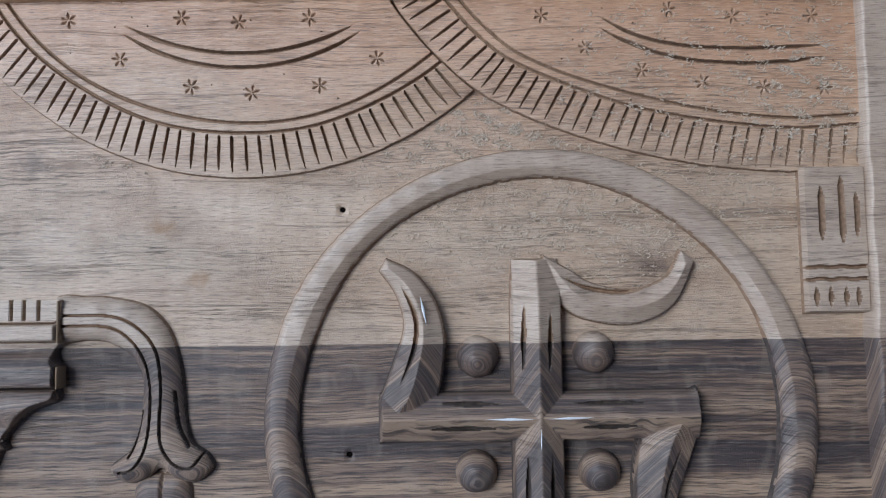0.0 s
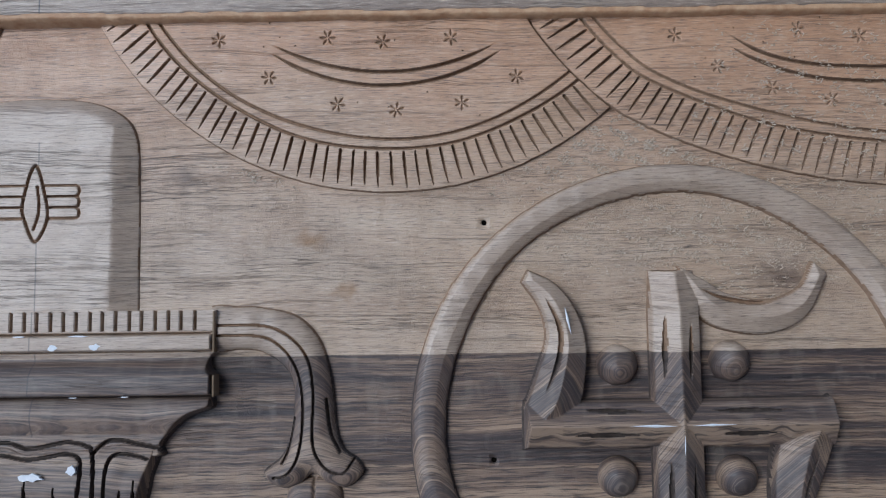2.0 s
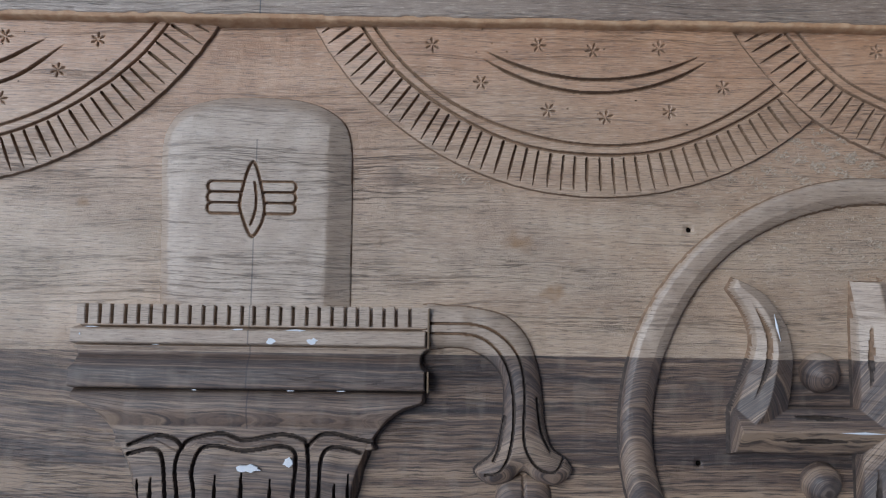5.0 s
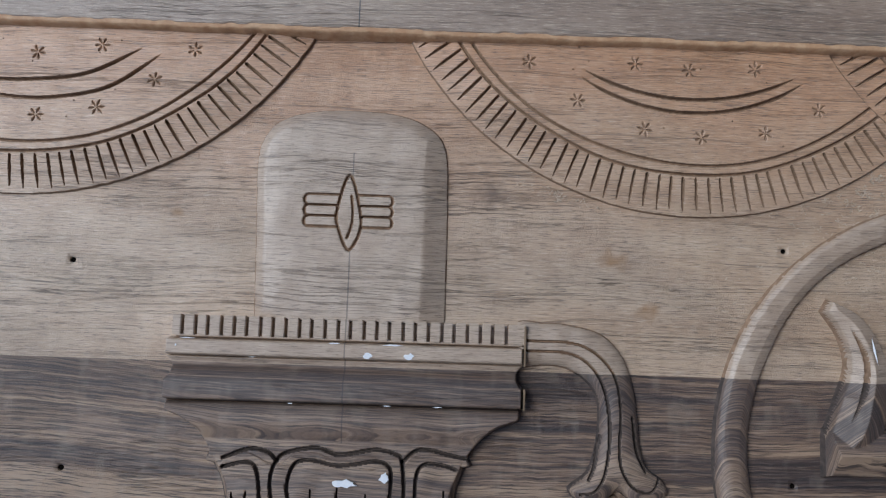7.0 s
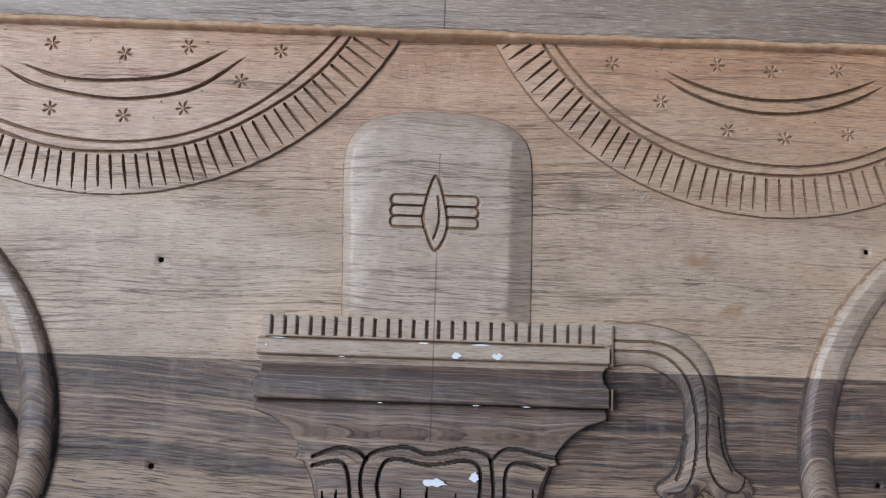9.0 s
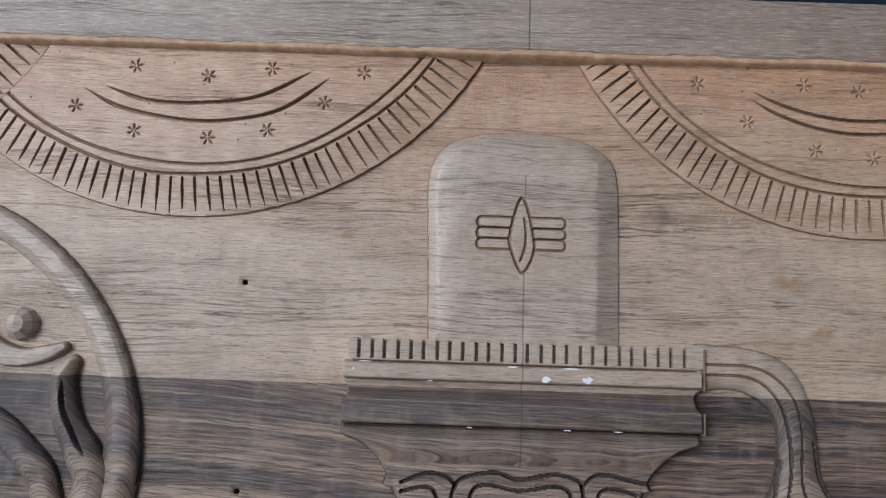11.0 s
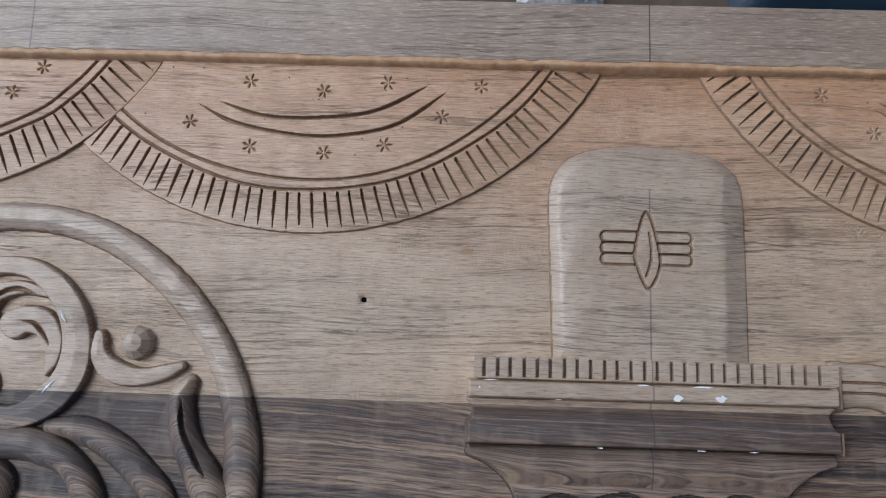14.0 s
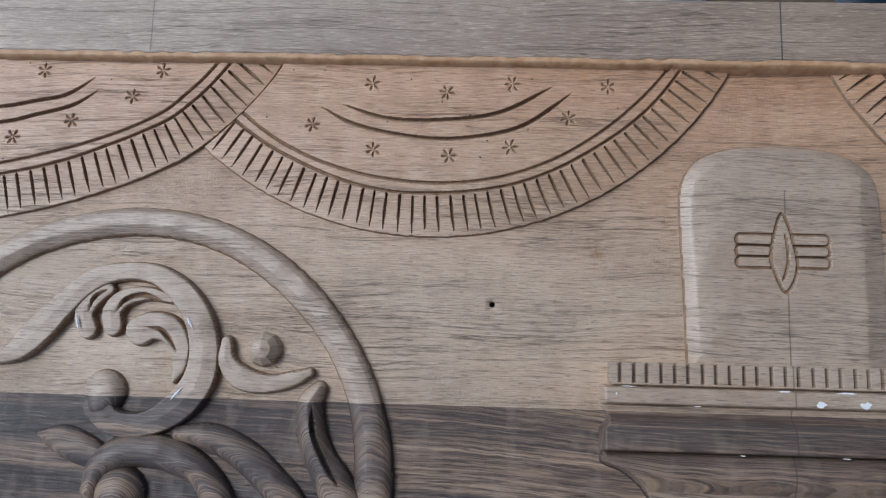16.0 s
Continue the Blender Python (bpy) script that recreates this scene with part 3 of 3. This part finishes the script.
def bead(cx, cy, r, h, seed, facets=28):
    bm = bmesh.new()
    bmesh.ops.create_uvsphere(bm, u_segments=facets, v_segments=facets * 2 // 3, radius=1.0)
    bmesh.ops.delete(bm, geom=[v for v in bm.verts if v.co.z < -0.3], context="VERTS")
    for v in bm.verts:
        k = 1 + 0.05 * noise.noise(v.co * 2.2 + Vector((seed, 0, 0)))
        v.co = Vector((cx + v.co.x * r * k, cy + v.co.y * r * k, max(v.co.z, -0.25) * h * k))
    for f in bm.faces:
        f.smooth = facets > 12
    me = bpy.data.meshes.new("bead")
    bm.to_mesh(me)
    bm.free()
    part("bead", me, M_WORKED, panel, "round carved bead")


for k, (bx, by) in enumerate([(0.3495, -0.2045), (0.4170, -0.2030), (0.3480, -0.2700), (0.4185, -0.2705)]):
    bead(bx, by, 0.0122, 0.0125, k)
bead(-0.302, -0.167, 0.0108, 0.0115, 9, 10)


# lingam block with an engraved emblem
def block_height(X, Y):
    P = curve(mm([(-54, -200), (-55, -170), (-56.5, -120), (-58, -72), (-53, -54), (-42, -44), (-22, -38.5), (1, -37.5), (27, -39), (47, -46), (59, -60), (61.5, -94), (62, -170), (62, -200)]), 8)
    d = inside(X, Y, P)
    side = np.minimum(np.minimum(X + 0.0565, 0.062 - X), -0.0375 - Y)
    soft = 0.0010 + 0.0062 * np.sin(np.clip(d / 0.012, 0, 1) * math.pi / 2)
    cham = 0.0012 + 0.42 * (0.062 - X) + 0.0004 * waves(X, Y, 0.05, 8)
    left = 0.0056 + 0.13 * (X + 0.057)
    corner = 0.0036 + 0.36 * ((X + 0.0545) * 0.55 + (Y + 0.170) * 0.835)
    blend = sum(np.exp(-3200 * h) for h in (soft + 0.0008, cham, left, corner, 0.0076 + 0 * X))
    H = -np.log(blend) / 3200 + 0.0002 * waves(X, Y, 0.03, 5)
    whole = H
    lens = [curve(mm([(0.5, -80), (-6.5, -103), (-4.5, -115), (1.5, -126.5), (8, -115), (7.5, -101)]), 6, True)]
    clear = inside(X, Y, lens[0])
    for rows, x0, x1 in ((1, -0.0265, -0.003), (1, 0.0045, 0.0275)):
        for r in range(3):
            y0, y1 = -0.0990 - 0.0067 * r, -0.0923 - 0.0067 * r
            qx = np.clip(abs(X - (x0 + x1) / 2) - (x1 - x0) / 2 + 0.003, 0, 1)
            qy = np.clip(abs(Y - (y0 + y1) / 2) - (y1 - y0) / 2 + 0.003, 0, 1)
            cut = groove(H, abs(np.hypot(qx, qy) - 0.003), 0.0008, 0.0018)
            H = np.where(clear < -0.0003, np.minimum(H, cut), H)
    for L in lens:
        dd, _ = along(X, Y, L, closed=True)
        H = groove(H, dd, 0.0009, 0.0020)
    dd, _ = along(X, Y, curve(mm([(2.2, -93), (3.4, -104), (2.6, -112), (0.4, -119)]), 6))
    H = groove(H, dd, 0.0008, 0.0018)
    return np.where(Y < -0.1695, -0.003, np.minimum(H, wall(d, 3.0))), whole - H > 0.0007


part("lingam", surface("lingam", (-0.062, 0.066, -0.170, -0.034), 0.0006, block_height), M_SMOOTH, panel, "smooth rounded block engraved with three bars and an eye")

# pedestal: dentil bar, fascia, cove, skirt and bowl
pedestal = part("pedestal", surface("fascia", (-0.1065, 0.1115, -0.1945, -0.1805), 0.0008,
    lambda X, Y: np.minimum(0.0125 + 0.0001 * waves(X, Y, 0.03, 2), 8 * box_in(X, Y, -0.1050, 0.1100, -0.1932, -0.1815))), M_WORKED, panel, "moulded pedestal, streaked grey-brown")


def dentil_height(X, Y):
    return np.minimum(np.where(Y < -0.1802, 0.0104, 0.0052), 6 * box_in(X, Y, -0.1005, 0.1105, -0.1830, -0.1690))


part("dentil_bar", surface("dentil_bar", (-0.1025, 0.1125, -0.1835, -0.1675), 0.0005, dentil_height), M_WORKED, pedestal, "bar behind a row of narrow cut teeth")
edges = [-0.1010] + [-0.0950 + 0.00775 * k + 0.0003 * math.sin(k * 2.3) for k in range(26)] + [0.1110]
for a, b in zip(edges[:-1], edges[1:]):
    part("tooth", box_mesh("tooth", a + (0.0010 if a > -0.1 else 0), b - (0.0010 if b < 0.11 else 0), -0.1806, -0.1684, 0.0035, 0.0103, 0.0004), M_WORKED, pedestal)


for ya, yb in ((-0.1932, -0.1690), (-0.2192, -0.2066)):
    part("end_face", box_mesh("end_face", 0.1096, 0.1108, ya, yb, 0.0, 0.0112, 0.0003), M_BEARER, pedestal, "brown sawn end of the moulding")


def cove_height(X, Y):
    v = np.clip((-0.193 - Y) / 0.026, 0, 1)
    rise = np.clip((v - 0.16) / 0.42, 0, 1)
    H = 0.0066 - 0.0016 * np.sin(np.clip(v / 0.3, 0, 1) * math.pi) + 0.0062 * rise * rise * (3 - 2 * rise) + 0.0004 * np.sin(np.clip((v - 0.6) / 0.4, 0, 1) * math.pi) + 0.00015 * waves(X, Y * 3, 0.04, 21)
    box = box_in(X, Y, -0.1055, 0.1100, -0.2195, -0.1925)
    notch = np.minimum(np.hypot(X - 0.1125, Y + 0.2000), np.hypot(X + 0.1080, Y + 0.2000)) - 0.0062
    return np.minimum(H, 7 * np.minimum(box, notch))


part("cove", surface("cove", (-0.1075, 0.1115, -0.2205, -0.1920), 0.0007, cove_height), M_WORKED, pedestal, "hollow moulding with dark blue-grey streaks")


BOWL = curve(mm([(-74, -247), (-76, -252), (-69, -266), (-64, -283), (-52, -306), (-46, -330), (48, -330), (56, -306), (69, -283), (73, -266), (78, -252), (76, -246), (54, -243), (34, -246), (14, -245), (1, -248), (-11, -244), (-26, -245), (-36, -251), (-52, -245)]), 6, True)


def petals(H, X, Y):
    """The deep outlines of three petals."""
    cuts = [mm([(-34, -310), (-36, -280), (-38, -263), (-34, -251), (-24, -246.5), (-11, -245), (1, -248.5), (14, -246.5), (24, -245), (34, -247), (39, -252), (41, -279), (39, -310)]),
            mm([(-25, -310), (-26, -279), (-28, -266), (-24, -254), (-14, -252), (0, -254.5), (11, -253.5), (23, -251.5), (31, -254), (33, -262), (32, -279), (30, -310)]),
            mm([(-67, -252), (-52, -246.5), (-41, -248), (-35, -253)]), mm([(-67, -257), (-52, -254), (-46, -260), (-43, -280), (-42, -305)]),
            mm([(39, -252), (46, -245.5), (54, -244), (68, -247), (77, -248.5)]), mm([(46, -305), (47, -279), (48, -258), (54, -252), (64, -253), (71, -255)])]
    for c in cuts:
        dd, _ = along(X, Y, curve(c, 6))
        H = groove(H, dd, 0.0011, 0.0036)
    for wx, wy in mm([(-14, -268), (1.5, -264), (18.5, -269), (-52, -268), (-60, -269), (56, -270), (64, -267)]):
        half = 0.0012 * np.clip((wy - Y) / 0.012, 0, 1) + 1e-6
        H = np.where(Y < wy, H - 0.0040 * np.clip(1.3 * (1 - abs(X - wx) / half), 0, 1), H)
    return H


def skirt_height(X, Y):
    P = curve(mm([(-104.5, -218.5), (-104.5, -226), (-93, -231), (-83, -239), (-77, -248), (-75, -256), (-30, -257), (30, -257), (77, -255), (79, -248), (86, -239), (96, -231.5), (108.5, -226.5), (109, -218.5)]), 8)
    d = inside(X, Y, P)
    v = np.clip((-0.2195 - Y) / 0.034, 0, 1)
    H = 0.0062 + 0.0034 * np.sin(np.clip(v / 0.62, 0, 1) * math.pi) + 0.0012 * np.clip((v - 0.62) / 0.38, 0, 1) + 0.0002 * waves(X, Y, 0.05, 7)
    H = H + 0.0022 * np.clip((abs(X) - 0.07) / 0.03, 0, 1)
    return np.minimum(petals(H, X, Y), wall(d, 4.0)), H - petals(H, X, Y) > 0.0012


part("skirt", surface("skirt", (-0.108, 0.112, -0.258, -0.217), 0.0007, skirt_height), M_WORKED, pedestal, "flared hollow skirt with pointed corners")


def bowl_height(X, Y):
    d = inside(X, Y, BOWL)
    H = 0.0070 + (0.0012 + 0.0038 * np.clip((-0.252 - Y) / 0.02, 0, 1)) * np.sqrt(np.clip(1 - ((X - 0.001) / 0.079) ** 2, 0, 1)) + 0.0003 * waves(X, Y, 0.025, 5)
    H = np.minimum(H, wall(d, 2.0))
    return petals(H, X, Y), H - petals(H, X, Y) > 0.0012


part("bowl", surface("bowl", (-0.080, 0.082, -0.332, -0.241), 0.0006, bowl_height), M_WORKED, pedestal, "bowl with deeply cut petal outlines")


# spout
def spout_height(X, Y):
    P = curve(mm([(104, -167.5), (124, -166.5), (136, -167), (157, -172), (170, -184), (177, -201), (180, -218), (182, -238), (186, -251), (195, -258), (198, -266), (188, -274), (176, -271.5), (168, -266), (160, -272), (148, -274), (138, -265), (149, -255), (154, -242), (156, -225), (155, -211), (148, -201), (136, -194), (124, -192.5), (104, -192.5)]), 6, True)
    d = inside(X, Y, P)
    H = dome(d, 0.0125, 0.0085) + 0.0018 * np.clip((-0.245 - Y) / 0.02, 0, 1) + 0.00025 * waves(X, Y, 0.02, 9)
    whole = H
    for c, half in (([(102, -178), (136, -178), (153, -184), (165, -198), (168.5, -218), (168, -237), (169, -251), (176, -262), (186, -264.5), (192.5, -257)], 0.0010),
                    ([(102, -184), (133, -184), (147, -189), (157, -201), (161.5, -218), (162, -238), (159, -256), (153, -265), (145, -267)], 0.0010),
                    ([(157, -233), (153.5, -251), (150, -259)], 0.0010), ([(176, -222), (178.5, -241), (184, -253)], 0.0012)):
        dd, _ = along(X, Y, curve(mm(c), 6))
        H = groove(H, dd, 0.8 * half, 0.0026)
    return np.minimum(H, wall(d, 4.0)), whole - H > 0.001


part("spout", surface("spout", (0.1065, 0.201, -0.277, -0.163), 0.0006, spout_height), M_WORKED, panel, "bent channelled spout with a bell-shaped end")


def drip_height(X, Y):
    d = inside(X, Y, curve(mm([(154, -271), (169, -268), (183, -271), (184, -292), (169, -316), (153, -292)]), 6, True))
    H = dome(d, 0.012, 0.006)
    return np.minimum(groove(H, abs(X - 0.1685), 0.0012, 0.002), wall(d, 3.0))


part("drip", surface("drip", (0.150, 0.188, -0.318, -0.266), 0.0008, drip_height), M_WORKED, panel, "carved drop under the spout")


# pilaster foot beside the stile
def pilaster_height(X, Y):
    d = box_in(X, Y, 0.5405, 0.5785, -0.1825, -0.0955)
    H = np.full(X.shape, 0.0072) + 0.0002 * waves(X, Y, 0.02, 3)
    whole = H
    for gx, y0, y1 in ((0.5515, -0.141, -0.107), (0.5635, -0.143, -0.101), (0.572, -0.139, -0.111), (0.5465, -0.1795, -0.166), (0.5547, -0.1795, -0.166), (0.5637, -0.1795, -0.166), (0.5708, -0.1795, -0.166)):
        t = np.clip(np.minimum(Y - y0, y1 - Y) / 0.006, 0, 1)
        H = H - 0.0058 * t * np.clip(3.0 * (1 - abs(X - gx) / (0.0016 * t + 1e-6)), 0, 1)
    for gy in (-0.1555, -0.1625):
        H = groove(H, abs(Y - gy + 0.0003 * np.sin(X * 500)) + 10 * np.clip(0.5415 - X, 0, 1), 0.0011, 0.0034)
    return np.minimum(H, wall(d, 5.0)), whole - H > 0.001


part("pilaster", surface("pilaster", (0.538, 0.580, -0.185, -0.094), 0.0006, pilaster_height), M_WORKED, panel, "small raised block with cut strokes")


# scrolled symbol in the other ring
def stroke(name, pts, height, slits=(), width=None, base=0.0, label="", flat_top=0.17):
    L = curve(mm(pts), 6)
    r = L[:, 2]

    def h(X, Y):
        d = -along(X, Y, L[:, :2], r)[0]
        w = width or float(r.max())
        H = base + dome(d, w * flat_top, height - base) * (0.86 + 0.14 * np.clip(d / w, 0, 1)) + 0.0002 * waves(X, Y, 0.02, len(pts))
        whole = H
        for s in slits:
            dd, ss = along(X, Y, curve(mm(s), 6))
            taper = np.clip(np.minimum(ss, ss.max() - ss) / 0.012, 0.05, 1)
            H = H - 0.0038 * taper * np.clip(2.6 * (1 - dd / (0.0015 * taper + 1e-5)), 0, 1)
        return np.minimum(H, wall(d, 5.0)), whole - H > 0.001

    p = float(r.max()) + 0.002
    b = bounds(L, p)
    return part(name, surface(name, b, 0.0007, h), M_WORKED, symbol, label)


symbol = tagged(new("scroll_symbol"), "carved sacred symbol of scrolling strokes")
symbol.parent = panel
stroke("hook", [(-468, -179, 2), (-450, -172, 6.8), (-438, -160, 9.5), (-421, -141, 8.2), (-406, -128, 7.5), (-387, -123, 6.1), (-368, -125, 6.8), (-352, -136, 8.5), (-341, -152, 9.2), (-337, -170, 9.6), (-340, -188, 10.2), (-352, -203, 10), (-369, -212, 8), (-387, -212, 8.3), (-398, -203, 9)], 0.0070, base=0.001)
stroke("curl", [(-397, -202, 9), (-395, -194, 12.9)], 0.0080, flat_top=0.6)
stroke("comma", [(-408, -158, 6.4), (-411, -149, 6.4), (-406, -140, 6), (-397, -134, 4)], 0.0058, [[(-408, -149), (-405, -139), (-395, -133)]])
stroke("comma", [(-393, -156, 6.4), (-394, -147, 6.6), (-387, -139, 6), (-373, -136, 4.5), (-359, -139, 3)], 0.0058, [[(-392, -149), (-386, -140), (-375, -137), (-362, -141)]])
stroke("comma", [(-376, -158, 9.5), (-369, -155, 9), (-359, -157, 8.5), (-352, -166, 7), (-351, -178, 5), (-354, -187, 2)], 0.0064, [[(-374, -156), (-364, -157), (-357, -164), (-352, -172)]])
stroke("crescent", [(-324, -163, 3.8), (-323, -175, 5.8), (-314, -184, 7.5), (-298, -187, 5.8), (-284, -184, 5.1), (-274, -180, 3.2)], 0.0070)
stroke("leaf", [(-431, -220, 2.7), (-417, -223, 9), (-402, -229, 8.9), (-392, -232, 4.8)], 0.0055, flat_top=0.6)
stroke("lower_curve", [(-349, -217, 5.1), (-329, -219, 8.3), (-309, -229, 9.6), (-292, -244, 9.6), (-281, -257, 9.6), (-272, -285, 9)], 0.0075, flat_top=0.7)
stroke("lower_curve", [(-398, -250, 6.8), (-392, -235, 9), (-374, -227, 10.2), (-351, -230, 10.2), (-333, -240, 9), (-323, -257, 10.2), (-318, -285, 10)], 0.0095, flat_top=0.7)
stroke("curl", [(-381, -256, 14), (-381, -251, 15.4)], 0.0125, flat_top=0.8)
stroke("stalk", [(-268, -189, 4.8), (-273, -199, 8.2), (-271, -215, 9), (-265, -230, 9.6), (-256, -245, 11.5), (-250, -262, 12.2), (-262, -300, 12)], 0.0105, [[(-271, -197), (-269, -215), (-260, -233), (-252, -245)]], flat_top=0.7)


# chalky paint flecks
def fleck(cx, cy, cz, w, h, seed):
    bm = bmesh.new()
    rng = random.Random(seed)
    top = [bm.verts.new((cx + w * math.cos(a) * rng.uniform(0.5, 1.1), cy + h * math.sin(a) * rng.uniform(0.5, 1.1), cz)) for a in np.linspace(0, 2 * math.pi, 14, endpoint=False)]
    face = bm.faces.new(top)
    ext = bmesh.ops.extrude_face_region(bm, geom=[face])
    for v in ext["geom"]:
        if isinstance(v, bmesh.types.BMVert):
            v.co.z -= 0.0015
    bmesh.ops.recalc_face_normals(bm, faces=bm.faces)
    me = bpy.data.meshes.new("paint_fleck")
    bm.to_mesh(me)
    bm.free()
    part("paint_fleck", me, M_CHALK_GLINT, pedestal, "bluish white fleck of chalky paint")


for k, (fx, fy, fz, fw, fh) in enumerate([(0.0165, -0.1895, 0.0128, 0.003, 0.0022), (0.041, -0.1895, 0.0128, 0.004, 0.0024), (0.031, -0.183, 0.0128, 0.006, 0.0007), (0.006, -0.264, 0.0133, 0.008, 0.0028), (0.029, -0.260, 0.0128, 0.0036, 0.0032), (-0.004, -0.183, 0.0128, 0.004, 0.0006),
                                             (-0.091, -0.1822, 0.0127, 0.005, 0.0003), (-0.0975, -0.1866, 0.0127, 0.0006, 0.0010), (0.029, -0.2186, 0.0130, 0.0035, 0.0003), (0.059, -0.2185, 0.0130, 0.003, 0.0003), (-0.028, -0.2187, 0.0130, 0.0015, 0.0003), (-0.052, -0.1924, 0.0127, 0.002, 0.0003)]):
    fleck(fx, fy, fz, fw, fh, k)


def glint_sliver(x0, y0, x1, y1, z0, z1, w):
    """A thin white sliver along a ridge: a glint put into the shape."""
    bm = bmesh.new()
    a, b = Vector((x0, y0, z0)), Vector((x1, y1, z1))
    side = (b - a).cross(Vector((0, 0, 1))).normalized() * w
    mid = a.lerp(b, 0.45)
    base = [bm.verts.new(p) for p in (a, mid - side - Vector((0, 0, 0.0004)), b, mid + side - Vector((0, 0, 0.0004)))]
    top = bm.verts.new(mid + Vector((0, 0, 0.0003)))
    for k in range(4):
        bm.faces.new((base[k], base[(k + 1) % 4], top))
    bm.faces.new(base[::-1])
    bmesh.ops.recalc_face_normals(bm, faces=bm.faces)
    me = bpy.data.meshes.new("ridge_glint")
    bm.to_mesh(me)
    bm.free()
    part("ridge_glint", me, M_CHALK_GLINT, panel, "thin white sliver standing in for a glint on the ridge")


for x0, y0, x1, y1, z0, z1, w in mm([(388, -238.6, 414, -238.2, 18.5, 18.3, 0.7), (380, -238.8, 352, -238.4, 18.5, 18.3, 0.8), (383.8, -244, 383.6, -256, 18.4, 18.3, 0.6), (317, -169, 320.5, -186, 14.6, 14.9, 0.8),
                                     (451, -264, 448, -288, 14.8, 14.8, 0.7), (-414.5, -149, -411.5, -160, 7.2, 7.2, 0.9), (-348, -149, -343.5, -157, 7.2, 7.2, 0.9), (-354, -198, -347, -190, 7.3, 7.3, 0.9)]):
    glint_sliver(x0, y0, x1, y1, z0, z1, w)


# torn fibres standing on the cut-back ground
def fibres(count, seed):
    rng = np.random.RandomState(seed)
    verts, faces = [], []
    zones = [(0.545, -0.06, 0.025, 0.02), (0.37, -0.07, 0.03, 0.012), (0.35, -0.078, 0.055, 0.016), (0.48, -0.115, 0.045, 0.022), (0.37, -0.125, 0.05, 0.018),
             (0.44, -0.135, 0.04, 0.016), (0.545, -0.04, 0.025, 0.03), (0.46, -0.03, 0.04, 0.025), (0.16, -0.08, 0.02, 0.006)]
    while len(faces) < count * 2:
        cx, cy, wx, wy = zones[rng.randint(len(zones))]
        x, y = cx + rng.normal() * wx, cy + rng.normal() * wy
        if not (-0.56 < x < 0.575 and -0.19 < y < 0.005):
            continue
        if math.sin(x * 410 + 2 * math.sin(y * 300)) + math.sin(y * 520 + x * 170) < 0.35:
            continue
        raised = 0.0052 if (np.hypot(x - 0.2149, y - 0.107) < 0.202 or np.hypot(x - 0.53, y - 0.205) < 0.298) else 0.0003
        if raised > 0.001 and x < 0.40:
            continue
        a = rng.normal() * 0.7 + (math.pi if rng.rand() < 0.5 else 0)
        size, w = rng.uniform(0.0008, 0.0024), rng.uniform(0.00016, 0.00032)
        bend = rng.normal() * 0.2
        prev = None
        for k in range(3):
            t = k / 2
            ang = a + bend * t
            px, py, pz = x + size * t * math.cos(ang), y + size * t * math.sin(ang), raised + 0.0010 * t * rng.rand()
            n = len(verts)
            verts += [(px - w * math.sin(ang), py + w * math.cos(ang), pz), (px + w * math.sin(ang), py - w * math.cos(ang), pz + 0.0001)]
            if prev is not None:
                faces.append((prev, prev + 1, n + 1, n))
            prev = n
    me = bpy.data.meshes.new("fibre_fuzz")
    me.from_pydata(verts, [], faces)
    return me


tagged(part("fibre_fuzz", fibres(6000, 5), M_FIBRE, panel, "torn pale fibres left by the chisel"), kind="stuff")

# ---- under and behind the panel ----
def bearer(x):
    ob = tagged(new("timber_bearer", box_mesh("timber_bearer", x - 0.04, x + 0.04, -0.40, 0.035, FLOOR_Z, -0.035, 0.003)), "rough timber bearer under the carved panel", "timber", "bearers under the panel")
    ob.data.materials.append(M_BEARER)


bearer(-0.42)
bearer(0.42)


def crumpled(name, x0, x1, y0, y1, z0, high, mat, label, category, seed):
    """A loose sheet heaped in soft folds on the floor."""
    def h(X, Y):
        d = box_in(X, Y, x0, x1, y0, y1)
        return np.minimum(high * (0.55 + 0.3 * waves(X, Y, (x1 - x0) * 0.35, seed)), 1.2 * d)
    me = surface(name, (x0, x1, y0, y1), (x1 - x0) / 70, h, -1.0)
    me.transform(Matrix.Translation((0, 0, z0)))
    me.materials.append(mat)
    return tagged(new(name, me), label, category)


crumpled("plastic_sheet", 0.10, 0.95, 0.10, 0.75, FLOOR_Z + 0.001, 0.10, M_BLUE, "dark blue plastic sheet heaped on the floor", "plastic sheet", 3)
crumpled("plastic_bag", -0.070, 0.0, 0.105, 0.19, FLOOR_Z + 0.001, 0.05, M_WHITE, "crumpled white plastic bag on the floor", "plastic bag", 5)
